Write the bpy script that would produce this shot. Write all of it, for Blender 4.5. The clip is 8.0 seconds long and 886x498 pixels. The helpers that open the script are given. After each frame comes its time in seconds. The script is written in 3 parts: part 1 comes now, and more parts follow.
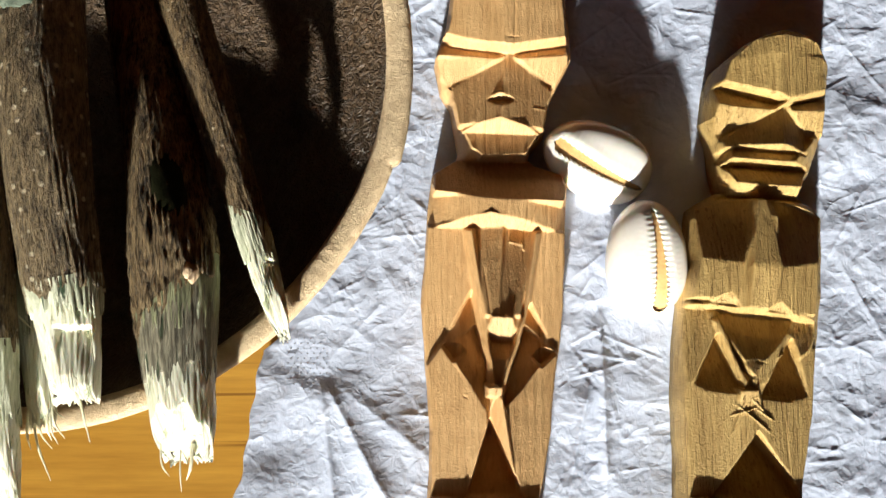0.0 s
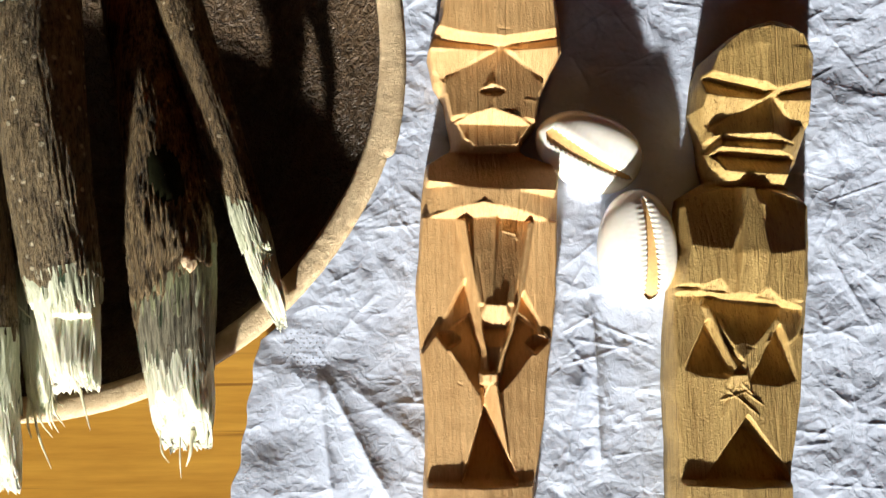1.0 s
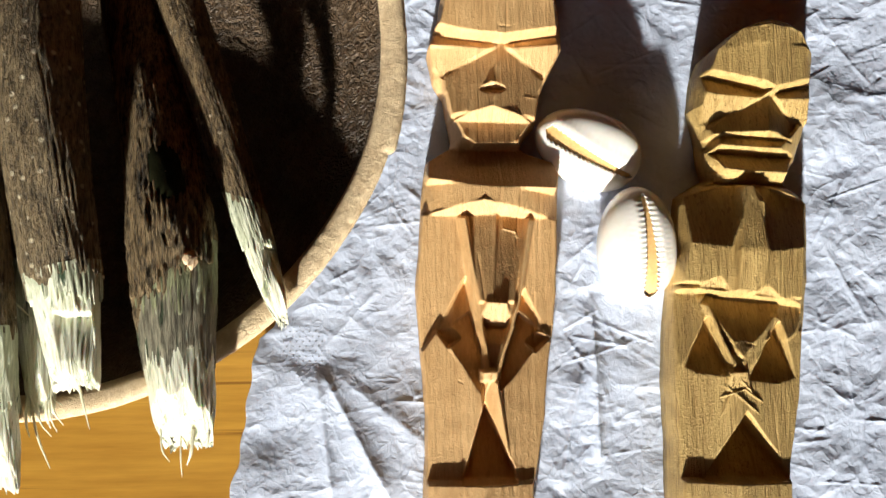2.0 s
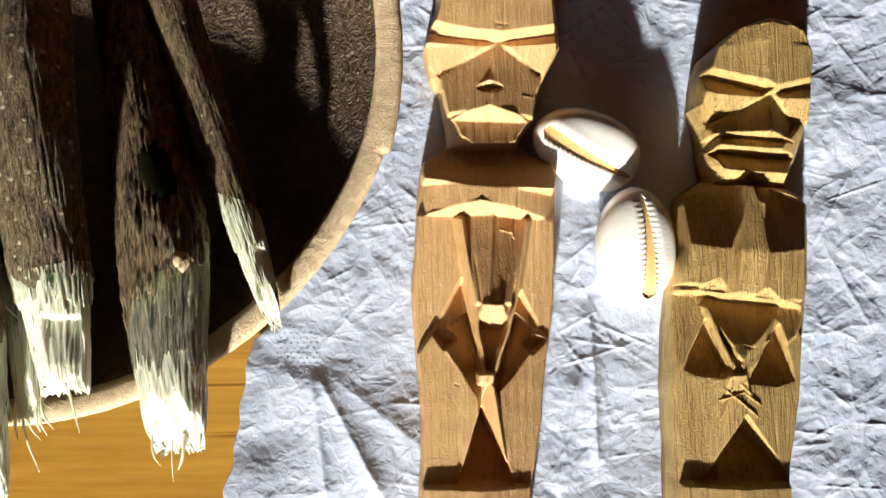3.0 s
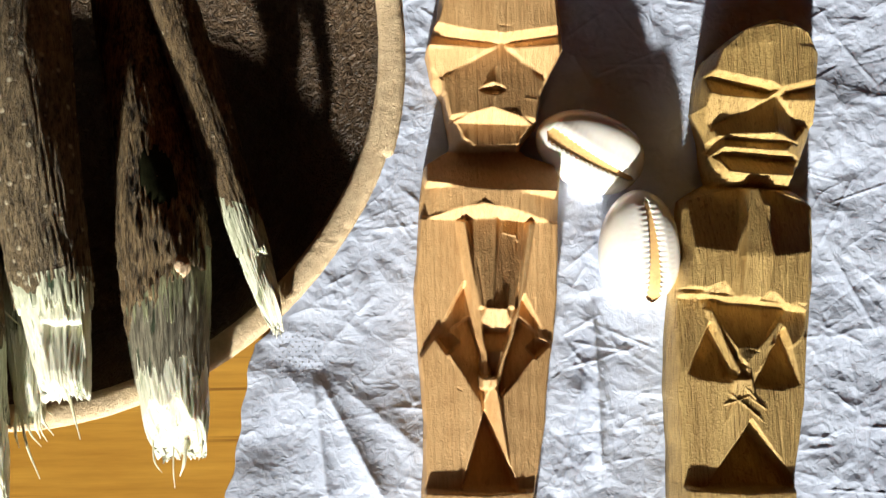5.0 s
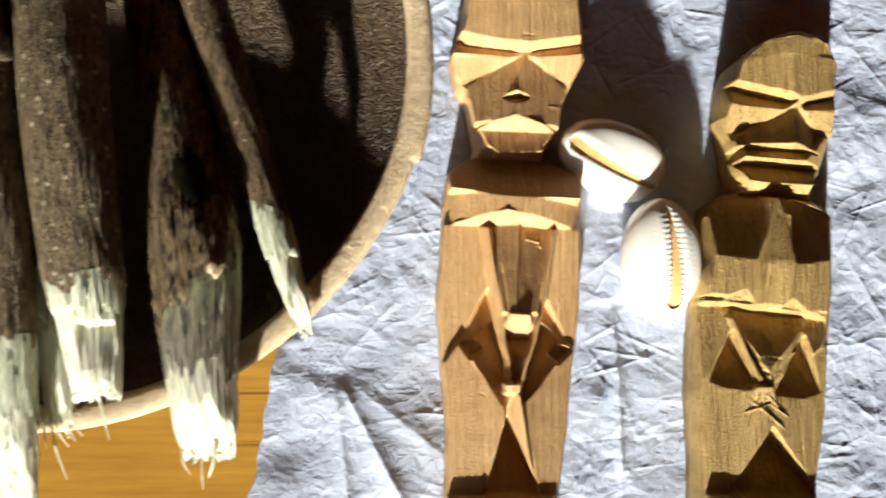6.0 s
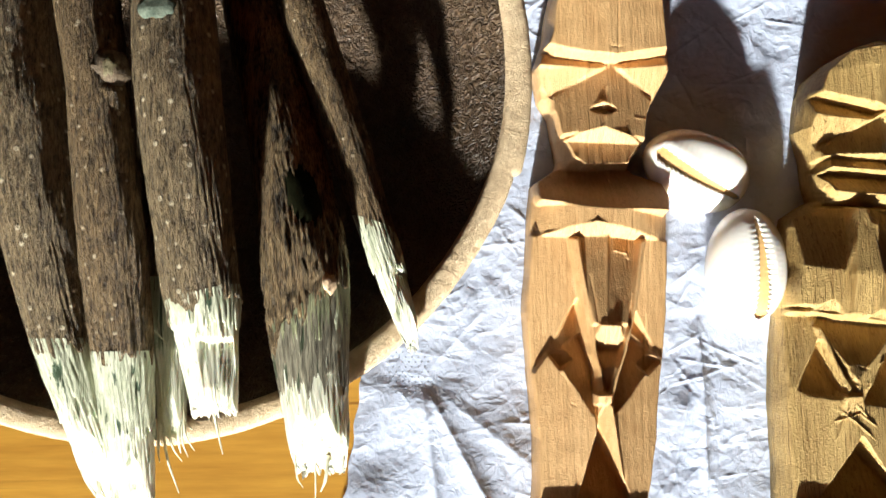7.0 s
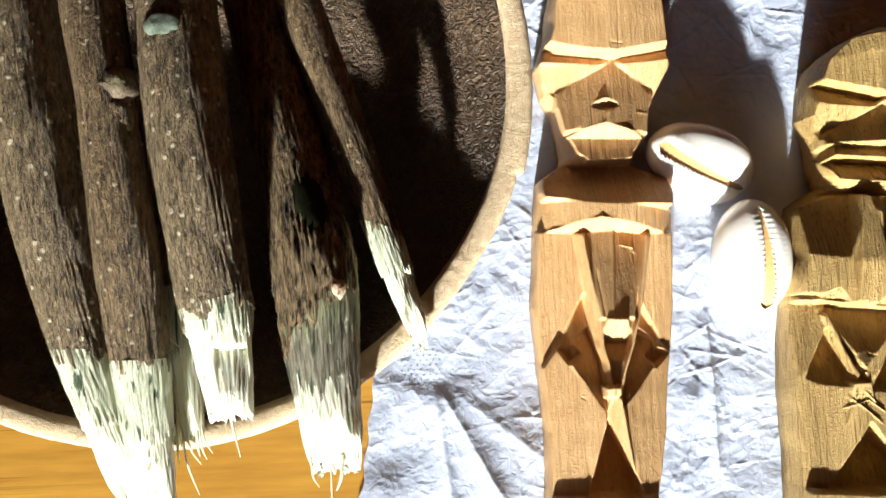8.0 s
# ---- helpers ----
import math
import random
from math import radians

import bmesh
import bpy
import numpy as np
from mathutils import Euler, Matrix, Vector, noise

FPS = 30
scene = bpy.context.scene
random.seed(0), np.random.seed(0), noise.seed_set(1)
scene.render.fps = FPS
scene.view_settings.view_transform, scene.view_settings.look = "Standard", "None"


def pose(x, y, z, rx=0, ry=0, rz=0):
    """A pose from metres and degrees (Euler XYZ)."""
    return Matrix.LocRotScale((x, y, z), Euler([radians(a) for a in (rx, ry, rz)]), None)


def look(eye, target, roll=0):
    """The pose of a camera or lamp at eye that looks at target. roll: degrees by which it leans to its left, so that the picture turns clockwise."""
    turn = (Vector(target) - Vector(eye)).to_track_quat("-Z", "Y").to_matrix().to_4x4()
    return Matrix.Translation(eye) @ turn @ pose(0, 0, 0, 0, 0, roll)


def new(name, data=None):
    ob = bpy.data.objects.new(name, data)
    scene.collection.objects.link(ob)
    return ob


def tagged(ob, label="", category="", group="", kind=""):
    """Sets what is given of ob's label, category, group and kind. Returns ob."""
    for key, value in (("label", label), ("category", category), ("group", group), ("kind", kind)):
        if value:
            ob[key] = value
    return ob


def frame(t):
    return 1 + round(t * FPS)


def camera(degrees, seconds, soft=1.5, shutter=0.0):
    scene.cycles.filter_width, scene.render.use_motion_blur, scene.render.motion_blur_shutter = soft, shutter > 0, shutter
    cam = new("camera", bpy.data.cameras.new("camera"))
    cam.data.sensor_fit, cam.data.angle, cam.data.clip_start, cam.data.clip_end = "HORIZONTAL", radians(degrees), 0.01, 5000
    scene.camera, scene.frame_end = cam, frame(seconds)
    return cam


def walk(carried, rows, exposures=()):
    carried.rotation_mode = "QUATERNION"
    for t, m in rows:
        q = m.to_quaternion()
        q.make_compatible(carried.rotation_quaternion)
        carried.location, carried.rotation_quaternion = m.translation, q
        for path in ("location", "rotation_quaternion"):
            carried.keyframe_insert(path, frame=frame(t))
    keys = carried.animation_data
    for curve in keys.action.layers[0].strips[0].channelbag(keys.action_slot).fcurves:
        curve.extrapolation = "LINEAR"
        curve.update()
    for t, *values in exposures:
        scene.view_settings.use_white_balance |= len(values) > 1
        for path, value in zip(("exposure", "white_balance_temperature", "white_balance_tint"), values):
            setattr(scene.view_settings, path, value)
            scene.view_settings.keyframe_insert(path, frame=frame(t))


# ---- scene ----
cam = camera(60.25, 8.0, shutter=0.5)
PATH = [
    (0, 0.00000, 0.00000, 0.14135, 5.150, -0.750, -0.068),
    (0.5, 0.00086, 0.00024, 0.14286, 4.740, -0.684, -0.552),
    (1, -0.00037, -0.00166, 0.14302, 5.027, -1.301, -0.564),
    (1.5, -0.00241, -0.00232, 0.14316, 5.159, -2.049, -0.681),
    (3, -0.00140, -0.00093, 0.14113, 4.685, -2.052, -0.543),
    (3.5, -0.00175, -0.00069, 0.14123, 4.857, -1.962, -0.635),
    (4, -0.00115, -0.00031, 0.14126, 4.713, -1.728, -0.664),
    (4.5, -0.00169, 0.00013, 0.14010, 4.540, -2.105, -0.644),
    (5.8, -0.00241, -0.00112, 0.14067, 5.144, -2.095, -0.339),
    (6, -0.00640, -0.00154, 0.14083, 5.636, -2.294, -0.166),
    (6.5, -0.02036, -0.00182, 0.14246, 5.505, -1.776, 0.914),
    (7, -0.02143, 0.00137, 0.14136, 5.238, -2.071, -0.338),
    (7.5, -0.02228, 0.00253, 0.14341, 4.743, -1.197, -1.163),
    (8, -0.02025, 0.00274, 0.14355, 4.577, -0.855, -1.959),
]
walk(cam, [(t, pose(x, y, z, rx, ry, rz)) for t, x, y, z, rx, ry, rz in PATH],
     [(0, 0.96, 6500, 10), (4.5, 0.93, 6500, 10), (6, 0.96, 6500, 10), (6.5, 1.15, 6450, 10), (7, 1.27, 6250, 10), (8, 1.40, 6150, 10)])

# ---- light ----
SUN_ELEVATION, SUN_AZIMUTH = 16.5, 10.0  # degrees; the sun stands towards -y, turned a little to -x
world = bpy.data.worlds.new("world")
scene.world = world
world.use_nodes = True
sky = world.node_tree.nodes.new("ShaderNodeTexSky")
sky.sky_type, sky.sun_disc = "NISHITA", False
sky.sun_elevation, sky.sun_rotation = radians(SUN_ELEVATION), radians(180 + SUN_AZIMUTH)
world.node_tree.nodes["Background"].inputs["Strength"].default_value = 0.05
world.node_tree.links.new(sky.outputs[0], world.node_tree.nodes["Background"].inputs["Color"])

to_sun = Vector((-math.sin(radians(SUN_AZIMUTH)) * math.cos(radians(SUN_ELEVATION)),
                 -math.cos(radians(SUN_AZIMUTH)) * math.cos(radians(SUN_ELEVATION)), math.sin(radians(SUN_ELEVATION))))
sun = new("sun", bpy.data.lights.new("sun", "SUN"))
sun.data.energy, sun.data.angle, sun.data.color = 5.0, radians(2.2), (1.0, 0.975, 0.87)
sun.matrix_world = look(to_sun * 3, (0, 0, 0))

WX0, WX1, WZ0, WZ1 = -0.95, -0.094, 0.10, 1.35  # unseen opening added in the south wall; edge WX1 dims the sun at right
# added lamp that fills the shadows, standing in for sky through the opening
fill_light = new("fill_light", bpy.data.lights.new("fill_light", "AREA"))
fill_light.data.shape, fill_light.data.size, fill_light.data.size_y = "RECTANGLE", WX1 - WX0 - 0.06, WZ1 - WZ0 - 0.06
fill_light.data.energy, fill_light.data.color = 0.34, (1.0, 0.97, 0.92)
fill_light.matrix_world = look(((WX0 + WX1) / 2, -1.36, 0.72), (-0.1, 0.5, 0.3))


# ---- materials ----
def material(name, dark, light, scale, stretch=(1, 1, 1), rough=0.6, bump=0.0, fine=6.0, contrast=0.5, metal=0.0, gloss=0.5,
             bump_distance=0.0004, clear=0.0, thin=0.0, sheer=0.0, worm=(), spots=None, lines=None):
    """Two-scale mottled surface. scale: features per metre; stretch: along the object's axes. worm: (scale, depth, fold) of each
    wriggling or creased relief; sheer: light let through; spots: (scale, size, colour) of scattered specks; lines: (scale, stretch, colour) of thin grain lines."""
    m = bpy.data.materials.new(name)
    m.use_nodes = True
    t, p = m.node_tree, m.node_tree.nodes["Principled BSDF"]
    co, mp = t.nodes.new("ShaderNodeTexCoord"), t.nodes.new("ShaderNodeMapping")
    mp.inputs["Scale"].default_value = [scale * s for s in stretch]
    t.links.new(co.outputs["Object"], mp.inputs["Vector"])
    big, small = t.nodes.new("ShaderNodeTexNoise"), t.nodes.new("ShaderNodeTexNoise")
    big.inputs["Scale"].default_value, big.inputs["Detail"].default_value = 1.0, 5.0
    small.inputs["Scale"].default_value, small.inputs["Detail"].default_value = fine, 6.0
    small.inputs["Roughness"].default_value = 0.65
    for n in (big, small):
        t.links.new(mp.outputs[0], n.inputs["Vector"])
    add = t.nodes.new("ShaderNodeMix")
    add.inputs[0].default_value = 0.5
    t.links.new(big.outputs["Fac"], add.inputs[2])
    t.links.new(small.outputs["Fac"], add.inputs[3])
    ramp = t.nodes.new("ShaderNodeValToRGB")
    ramp.color_ramp.elements[0].position, ramp.color_ramp.elements[1].position = 0.5 - contrast * 0.3, 0.5 + contrast * 0.3
    ramp.color_ramp.elements[0].color, ramp.color_ramp.elements[1].color = (*dark, 1), (*light, 1)
    t.links.new(add.outputs[0], ramp.inputs[0])
    colour = ramp.outputs[0]
    heights = [(add.outputs[0], bump, bump_distance)] if bump else []
    for kind, spec in (("spots", spots), ("lines", lines)):
        if not spec:
            continue
        if kind == "spots":
            tex = t.nodes.new("ShaderNodeTexVoronoi")
            t.links.new(co.outputs["Object"], tex.inputs["Vector"])
            tex.inputs["Scale"].default_value = spec[0]
            source, lo, hi = tex.outputs["Distance"], spec[1], spec[1] * 0.55
        else:
            tex, mp2 = t.nodes.new("ShaderNodeTexNoise"), t.nodes.new("ShaderNodeMapping")
            mp2.inputs["Scale"].default_value = spec[1]
            t.links.new(co.outputs["Object"], mp2.inputs["Vector"])
            t.links.new(mp2.outputs[0], tex.inputs["Vector"])
            tex.inputs["Scale"].default_value, tex.inputs["Detail"].default_value = spec[0], 3.0
            source, lo, hi = tex.outputs["Fac"], 0.60, 0.66
        rng = t.nodes.new("ShaderNodeMapRange")
        rng.inputs["From Min"].default_value, rng.inputs["From Max"].default_value = lo, hi
        t.links.new(source, rng.inputs["Value"])
        mix = t.nodes.new("ShaderNodeMix")
        mix.data_type = "RGBA"
        mix.inputs["B"].default_value = (*spec[2], 1)
        t.links.new(rng.outputs[0], mix.inputs["Factor"])
        t.links.new(colour, mix.inputs["A"])
        colour = mix.outputs["Result"]
        if len(spec) < 4:
            heights.append((rng.outputs[0], 0.6, 0.0004 if kind == "spots" else -0.0003))
    for freq, depth, fold_at in worm:
        tex, tri = t.nodes.new("ShaderNodeTexNoise"), t.nodes.new("ShaderNodeMath")
        tex.inputs["Scale"].default_value, tex.inputs["Detail"].default_value = freq, 1.5
        tex.inputs["Distortion"].default_value = 0.8
        t.links.new(co.outputs["Object"], tex.inputs["Vector"])
        tri.operation = "PINGPONG"
        tri.inputs[1].default_value = fold_at
        t.links.new(tex.outputs["Fac"], tri.inputs[0])
        gain = t.nodes.new("ShaderNodeMath")
        gain.operation = "MULTIPLY"
        gain.inputs[1].default_value = 1 / fold_at
        t.links.new(tri.outputs[0], gain.inputs[0])
        heights.append((gain.outputs[0], 1.0, depth))
    t.links.new(colour, p.inputs["Base Color"])
    p.inputs["Roughness"].default_value, p.inputs["Metallic"].default_value = rough, metal
    p.inputs["Specular IOR Level"].default_value = gloss
    p.inputs["Coat Weight"].default_value, p.inputs["Coat Roughness"].default_value = clear, 0.15
    if thin:
        p.inputs["Subsurface Weight"].default_value = thin
        p.inputs["Subsurface Radius"].default_value = (0.002, 0.0014, 0.0009)
        p.inputs["Subsurface Scale"].default_value = 0.6
    last = None
    for source, strength, distance in heights:
        b = t.nodes.new("ShaderNodeBump")
        b.inputs["Strength"].default_value, b.inputs["Distance"].default_value, b.invert = strength, abs(distance), distance < 0
        t.links.new(source, b.inputs["Height"])
        if last:
            t.links.new(last, b.inputs["Normal"])
        last = b.outputs[0]
    if last:
        t.links.new(last, p.inputs["Normal"])
    if sheer:
        through_light, both = t.nodes.new("ShaderNodeBsdfTranslucent"), t.nodes.new("ShaderNodeMixShader")
        both.inputs[0].default_value = sheer
        t.links.new(colour, through_light.inputs["Color"])
        t.links.new(p.outputs[0], both.inputs[1])
        t.links.new(through_light.outputs[0], both.inputs[2])
        t.links.new(both.outputs[0], t.nodes["Material Output"].inputs["Surface"])
    return m


carved_pale = material("carved_pale", (0.50, 0.28, 0.108), (0.78, 0.50, 0.235), 130, (2.0, 0.4, 1), 0.6, 0.6, 8, 0.8, bump_distance=0.0005,
                       lines=(1, (1100, 45, 1100), (0.56, 0.33, 0.14), "flat"), worm=((2400, 0.00003, 0.3),))
carved_olive = material("carved_olive", (0.32, 0.19, 0.055), (0.72, 0.50, 0.19), 160, (2.6, 0.2, 1), 0.6, 0.8, 8, 0.8, bump_distance=0.0006,
                        lines=(1, (2000, 90, 2000), (0.38, 0.235, 0.075)), worm=((2600, 0.00006, 0.3),))
bark_brown = material("bark_brown", (0.05, 0.030, 0.013), (0.40, 0.275, 0.14), 900, (1.9, 0.42, 1.9), 0.5, 1.0, 3, 0.36, bump_distance=0.0022, worm=((1300, 0.00016, 0.5),),
                      spots=(520, 0.19, (0.66, 0.55, 0.38)))
bark_grey = material("bark_grey", (0.06, 0.040, 0.018), (0.44, 0.325, 0.18), 900, (1.9, 0.45, 1.9), 0.5, 1.0, 3, 0.36, bump_distance=0.0021, worm=((1300, 0.00016, 0.5),),
                     spots=(480, 0.21, (0.76, 0.67, 0.48)))
bark_rough = material("bark_rough", (0.03, 0.018, 0.008), (0.52, 0.36, 0.18), 620, (1.8, 0.22, 1.8), 0.55, 1.0, 4, 0.36, bump_distance=0.0024)
peeled_wood = material("peeled_wood", (0.62, 0.63, 0.46), (0.94, 0.93, 0.80), 240, (2.5, 0.25, 2.5), 0.4, 0.7, 6, 0.55, bump_distance=0.0005,
                       lines=(1, (1300, 160, 1300), (0.42, 0.46, 0.30)), thin=0.2)
streaked_green = material("streaked_green", (0.28, 0.32, 0.19), (0.86, 0.87, 0.70), 340, (2.4, 0.18, 2.4), 0.45, 0.9, 5, 0.6, bump_distance=0.0006,
                          lines=(1, (1200, 90, 1200), (0.05, 0.085, 0.045)))
peeled_green = material("peeled_green", (0.04, 0.05, 0.02), (0.46, 0.47, 0.27), 420, (2.2, 0.25, 2.2), 0.6, 0.9, 4, 0.7, bump_distance=0.0007,
                        lines=(1, (1000, 140, 1000), (0.55, 0.58, 0.42)))
grey_wood = material("grey_wood", (0.05, 0.042, 0.028), (0.38, 0.35, 0.25), 420, (2.4, 0.2, 2.4), 0.6, 0.9, 4, 0.45, bump_distance=0.0008,
                     lines=(1, (1200, 120, 1200), (0.05, 0.07, 0.035)))
fibre_white = material("fibre_white", (0.70, 0.66, 0.45), (0.86, 0.84, 0.66), 300, rough=0.6)
chip_tan = material("chip_tan", (0.42, 0.27, 0.15), (0.72, 0.54, 0.36), 600, rough=0.6, bump=0.7)
knot_dark = material("knot_dark", (0.035, 0.025, 0.015), (0.24, 0.175, 0.11), 500, rough=0.7, bump=0.8)
knot_tan = material("knot_tan", (0.06, 0.05, 0.025), (0.22, 0.185, 0.10), 500, rough=0.7, bump=0.6)
knot_green = material("knot_green", (0.05, 0.07, 0.05), (0.19, 0.23, 0.175), 500, rough=0.9, bump=0.6)
moss_green = material("moss_green", (0.010, 0.012, 0.004), (0.026, 0.026, 0.010), 600, rough=1.0, bump=0.4, gloss=0.1)
bowl_inside = material("bowl_inside", (0.028, 0.016, 0.008), (0.19, 0.122, 0.068), 90, (1, 1, 1), 0.45, 0.5, 5, 0.7, gloss=0.5, bump_distance=0.0006,
                       worm=((620, 0.00048, 0.12), (1500, 0.00010, 0.12)))
bowl_rim = material("bowl_rim", (0.58, 0.41, 0.23), (0.84, 0.67, 0.44), 420, rough=0.55, bump=0.5, fine=3, contrast=0.7, bump_distance=0.0004,
                    worm=((1500, 0.00006, 0.09),))
cloth_white = material("cloth_white", (0.63, 0.71, 0.91), (0.73, 0.81, 0.99), 130, (1, 1.3, 1), 0.38, 0.7, 7, 0.8, gloss=0.55, bump_distance=0.00025, sheer=0.12,
                       worm=((80, 0.0007, 0.5), (200, 0.00022, 0.5), (480, 0.00011, 0.5)))
table_wood = material("table_wood", (0.38, 0.17, 0.022), (0.70, 0.38, 0.06), 55, (0.18, 2.2, 1), 0.34, 0.2, 6, 0.7, gloss=0.5, bump_distance=0.0003, clear=0.25,
                      lines=(1, (13, 850, 20), (0.30, 0.135, 0.022), "flat"))
shell_white = material("shell_white", (0.86, 0.82, 0.76), (0.92, 0.90, 0.87), 120, rough=0.22, bump=0.05, gloss=0.6, clear=0.4, thin=0.15)
hole_grey = material("hole_grey", (0.36, 0.39, 0.50), (0.46, 0.50, 0.60), 300, rough=0.7)
shell_inside = material("shell_inside", (0.55, 0.32, 0.12), (0.74, 0.48, 0.20), 300, rough=0.5)
# browns chosen so that the unseen walls and ceiling warm the shadows
wall_bounce_brown = material("wall_bounce_brown", (0.44, 0.18, 0.05), (0.50, 0.22, 0.065), 6, rough=0.8, bump=0.1)
ceiling_bounce_brown = material("ceiling_bounce_brown", (0.42, 0.17, 0.045), (0.48, 0.21, 0.06), 6, rough=0.8, bump=0.1)
floor_board = material("floor_board", (0.16, 0.08, 0.035), (0.27, 0.15, 0.07), 8, (1, 6, 1), 0.5, 0.1)
frame_paint = material("frame_paint", (0.70, 0.68, 0.63), (0.78, 0.76, 0.72), 20, rough=0.5)

MM = 0.001


# ---- building helpers ----
def mesh_object(name, verts, faces, mat, parent=None, label="", smooth=True):
    """One mesh object from vertices in millimetres."""
    me = bpy.data.meshes.new(name)
    me.from_pydata((np.asarray(verts, float) * MM).tolist(), [], faces)
    me.materials.append(mat)
    if smooth:
        me.polygons.foreach_set("use_smooth", [True] * len(me.polygons))
    ob = new(name, me)
    ob.parent = parent
    return tagged(ob, label)


def grid_faces(rows, cols, wrap=False, start=0):
    """Quads of a grid of rows x cols vertices; wrap: the columns close to a ring."""
    r, c = np.meshgrid(np.arange(rows - 1), np.arange(cols if wrap else cols - 1), indexing="ij")
    d = (c + 1) % cols
    q = np.stack([r * cols + c, r * cols + d, (r + 1) * cols + d, (r + 1) * cols + c], -1).reshape(-1, 4)
    return (q + start).tolist()


def box(name, lo, hi, mat, parent=None, label="", bevel=0.0):
    """A box between two corners in metres, with bevelled edges."""
    bm = bmesh.new()
    bmesh.ops.create_cube(bm, size=1)
    for v in bm.verts:
        v.co = [l + (c + 0.5) * (h - l) for l, h, c in zip(lo, hi, v.co)]
    if bevel:
        bmesh.ops.bevel(bm, geom=bm.edges[:], offset=bevel, segments=2, affect="EDGES", profile=0.5)
    me = bpy.data.meshes.new(name)
    bm.to_mesh(me)
    bm.free()
    me.materials.append(mat)
    ob = new(name, me)
    ob.parent = parent
    return tagged(ob, label)


def empty(name, label, category, group=""):
    return tagged(new(name), label, category, group)


def wave(x, y, z=0.0, seed=0.0):
    """Smooth noise over arrays, made of many turned sines."""
    x, y, z = np.broadcast_arrays(np.asarray(x, float), y, z)
    rng = np.random.default_rng(int(seed * 10) + 7)
    out = np.zeros(x.shape)
    for _ in range(14):
        k = rng.normal(size=3)
        k *= rng.uniform(0.5, 1.6) / np.linalg.norm(k)
        out += np.sin(2 * np.pi * (k[0] * x + k[1] * y + k[2] * z) + rng.uniform(0, 6.28))
    return out / 5.0


# ---- the room: unseen, added to close the place and bounce warm light ----
structure = dict(kind="structure")
tagged(box("floor", (-1.8, -1.5, -0.79), (1.8, 2.4, -0.74), floor_board), "dark brown wooden floor boards", "floor", **structure)
tagged(box("ceiling", (-1.8, -1.5, 1.75), (1.8, 2.4, 1.80), ceiling_bounce_brown), "unseen plain brown ceiling, added to bounce warm light", "ceiling", **structure)
tagged(box("wall_west", (-1.85, -1.5, -0.74), (-1.8, 2.4, 1.75), wall_bounce_brown), "unseen plain ochre-brown wall, added to bounce warm light", "wall", **structure)
tagged(box("wall_east", (1.8, -1.5, -0.74), (1.85, 2.4, 1.75), wall_bounce_brown), "unseen plain ochre-brown wall, added to bounce warm light", "wall", **structure)
tagged(box("wall_north", (-1.8, 2.35, -0.74), (1.8, 2.4, 1.75), wall_bounce_brown), "unseen plain ochre-brown wall, added to bounce warm light", "wall", **structure)
# unseen wall, added so that only its opening lets the sun in
south = tagged(new("unseen_wall_south"), "unseen warm ochre-brown wall, added with an opening that shapes the sunlight", "wall", **structure)
for lo, hi in (((-1.8, -1.5, -0.74), (WX0, -1.4, 1.75)), ((WX1, -1.5, -0.74), (1.8, -1.4, 1.75)),
               ((WX0, -1.5, -0.74), (WX1, -1.4, WZ0)), ((WX0, -1.5, WZ1), (WX1, -1.4, 1.75))):
    box("wall_piece", lo, hi, wall_bounce_brown, south)
# unseen window; its right jamb is placed to fade the sun across the cloth
window = tagged(new("unseen_window"), "unseen open window with a pale painted frame, added to shape the sunlight", "window", **structure)
box("window_sill", (WX0 - 0.04, -1.40, WZ0 - 0.03), (WX1 + 0.04, -1.32, WZ0), frame_paint, window, bevel=0.004)
for x in (WX0, WX1 - 0.05):
    box("window_frame", (x, -1.47, WZ0), (x + 0.05, -1.43, WZ1), frame_paint, window, bevel=0.003)
box("window_frame", (WX0 + 0.05, -1.47, WZ1 - 0.05), (WX1 - 0.05, -1.43, WZ1), frame_paint, window, bevel=0.003)

# ---- the table ----
table = empty("table", "varnished orange-brown wooden table with fine dark grain lines", "table")
table.location = (0, 0, -0.74)
top = box("tabletop", (-0.55, -0.32, 0.71), (0.55, 0.40, 0.74), table_wood, table, bevel=0.003)
for x in (-0.5, 0.44):
    for y in (-0.27, 0.29):
        box("leg", (x, y, 0), (x + 0.06, y + 0.06, 0.71), table_wood, table, bevel=0.003)

# ---- the cloth ----
def cloth_left(y):
    """The cloth's ragged left hem, in millimetres."""
    return np.interp(y, [-60, -31, -28, -19.4, -11.6, -5.7, -3.7, 4, 20, 95], [-40, -34.5, -33.6, -32.4, -31.4, -30.4, -27.6, -24, -20, -20]) + 0.22 * np.sin(y * 0.9 + 1)


def fold(x, y, ax, ay, bx, by, height, width):
    """A crease with a sharp back from a to b that fades at both ends."""
    dx, dy = bx - ax, by - ay
    n = math.hypot(dx, dy)
    s, d = ((x - ax) * dx + (y - ay) * dy) / n / n, ((x - ax) * dy - (y - ay) * dx) / n
    return height * np.exp(-np.abs(d) / width) * np.clip(np.minimum(s, 1 - s) * 5 + 0.4, 0, 1)


def crinkle(x, y, size, seed):
    """Flat facets that meet in sharp creases, like crumpled paper."""
    warp = 0.35 * wave(x / size / 2, y / size / 2, 0, seed + 20)
    a = np.abs((wave(x / size + warp, y / size * 0.75, 0, seed)) % 1.4 - 0.7)
    b = np.abs(wave(x / size * 0.7 - warp, y / size + warp, 3, seed + 1))
    return a + b - 0.75


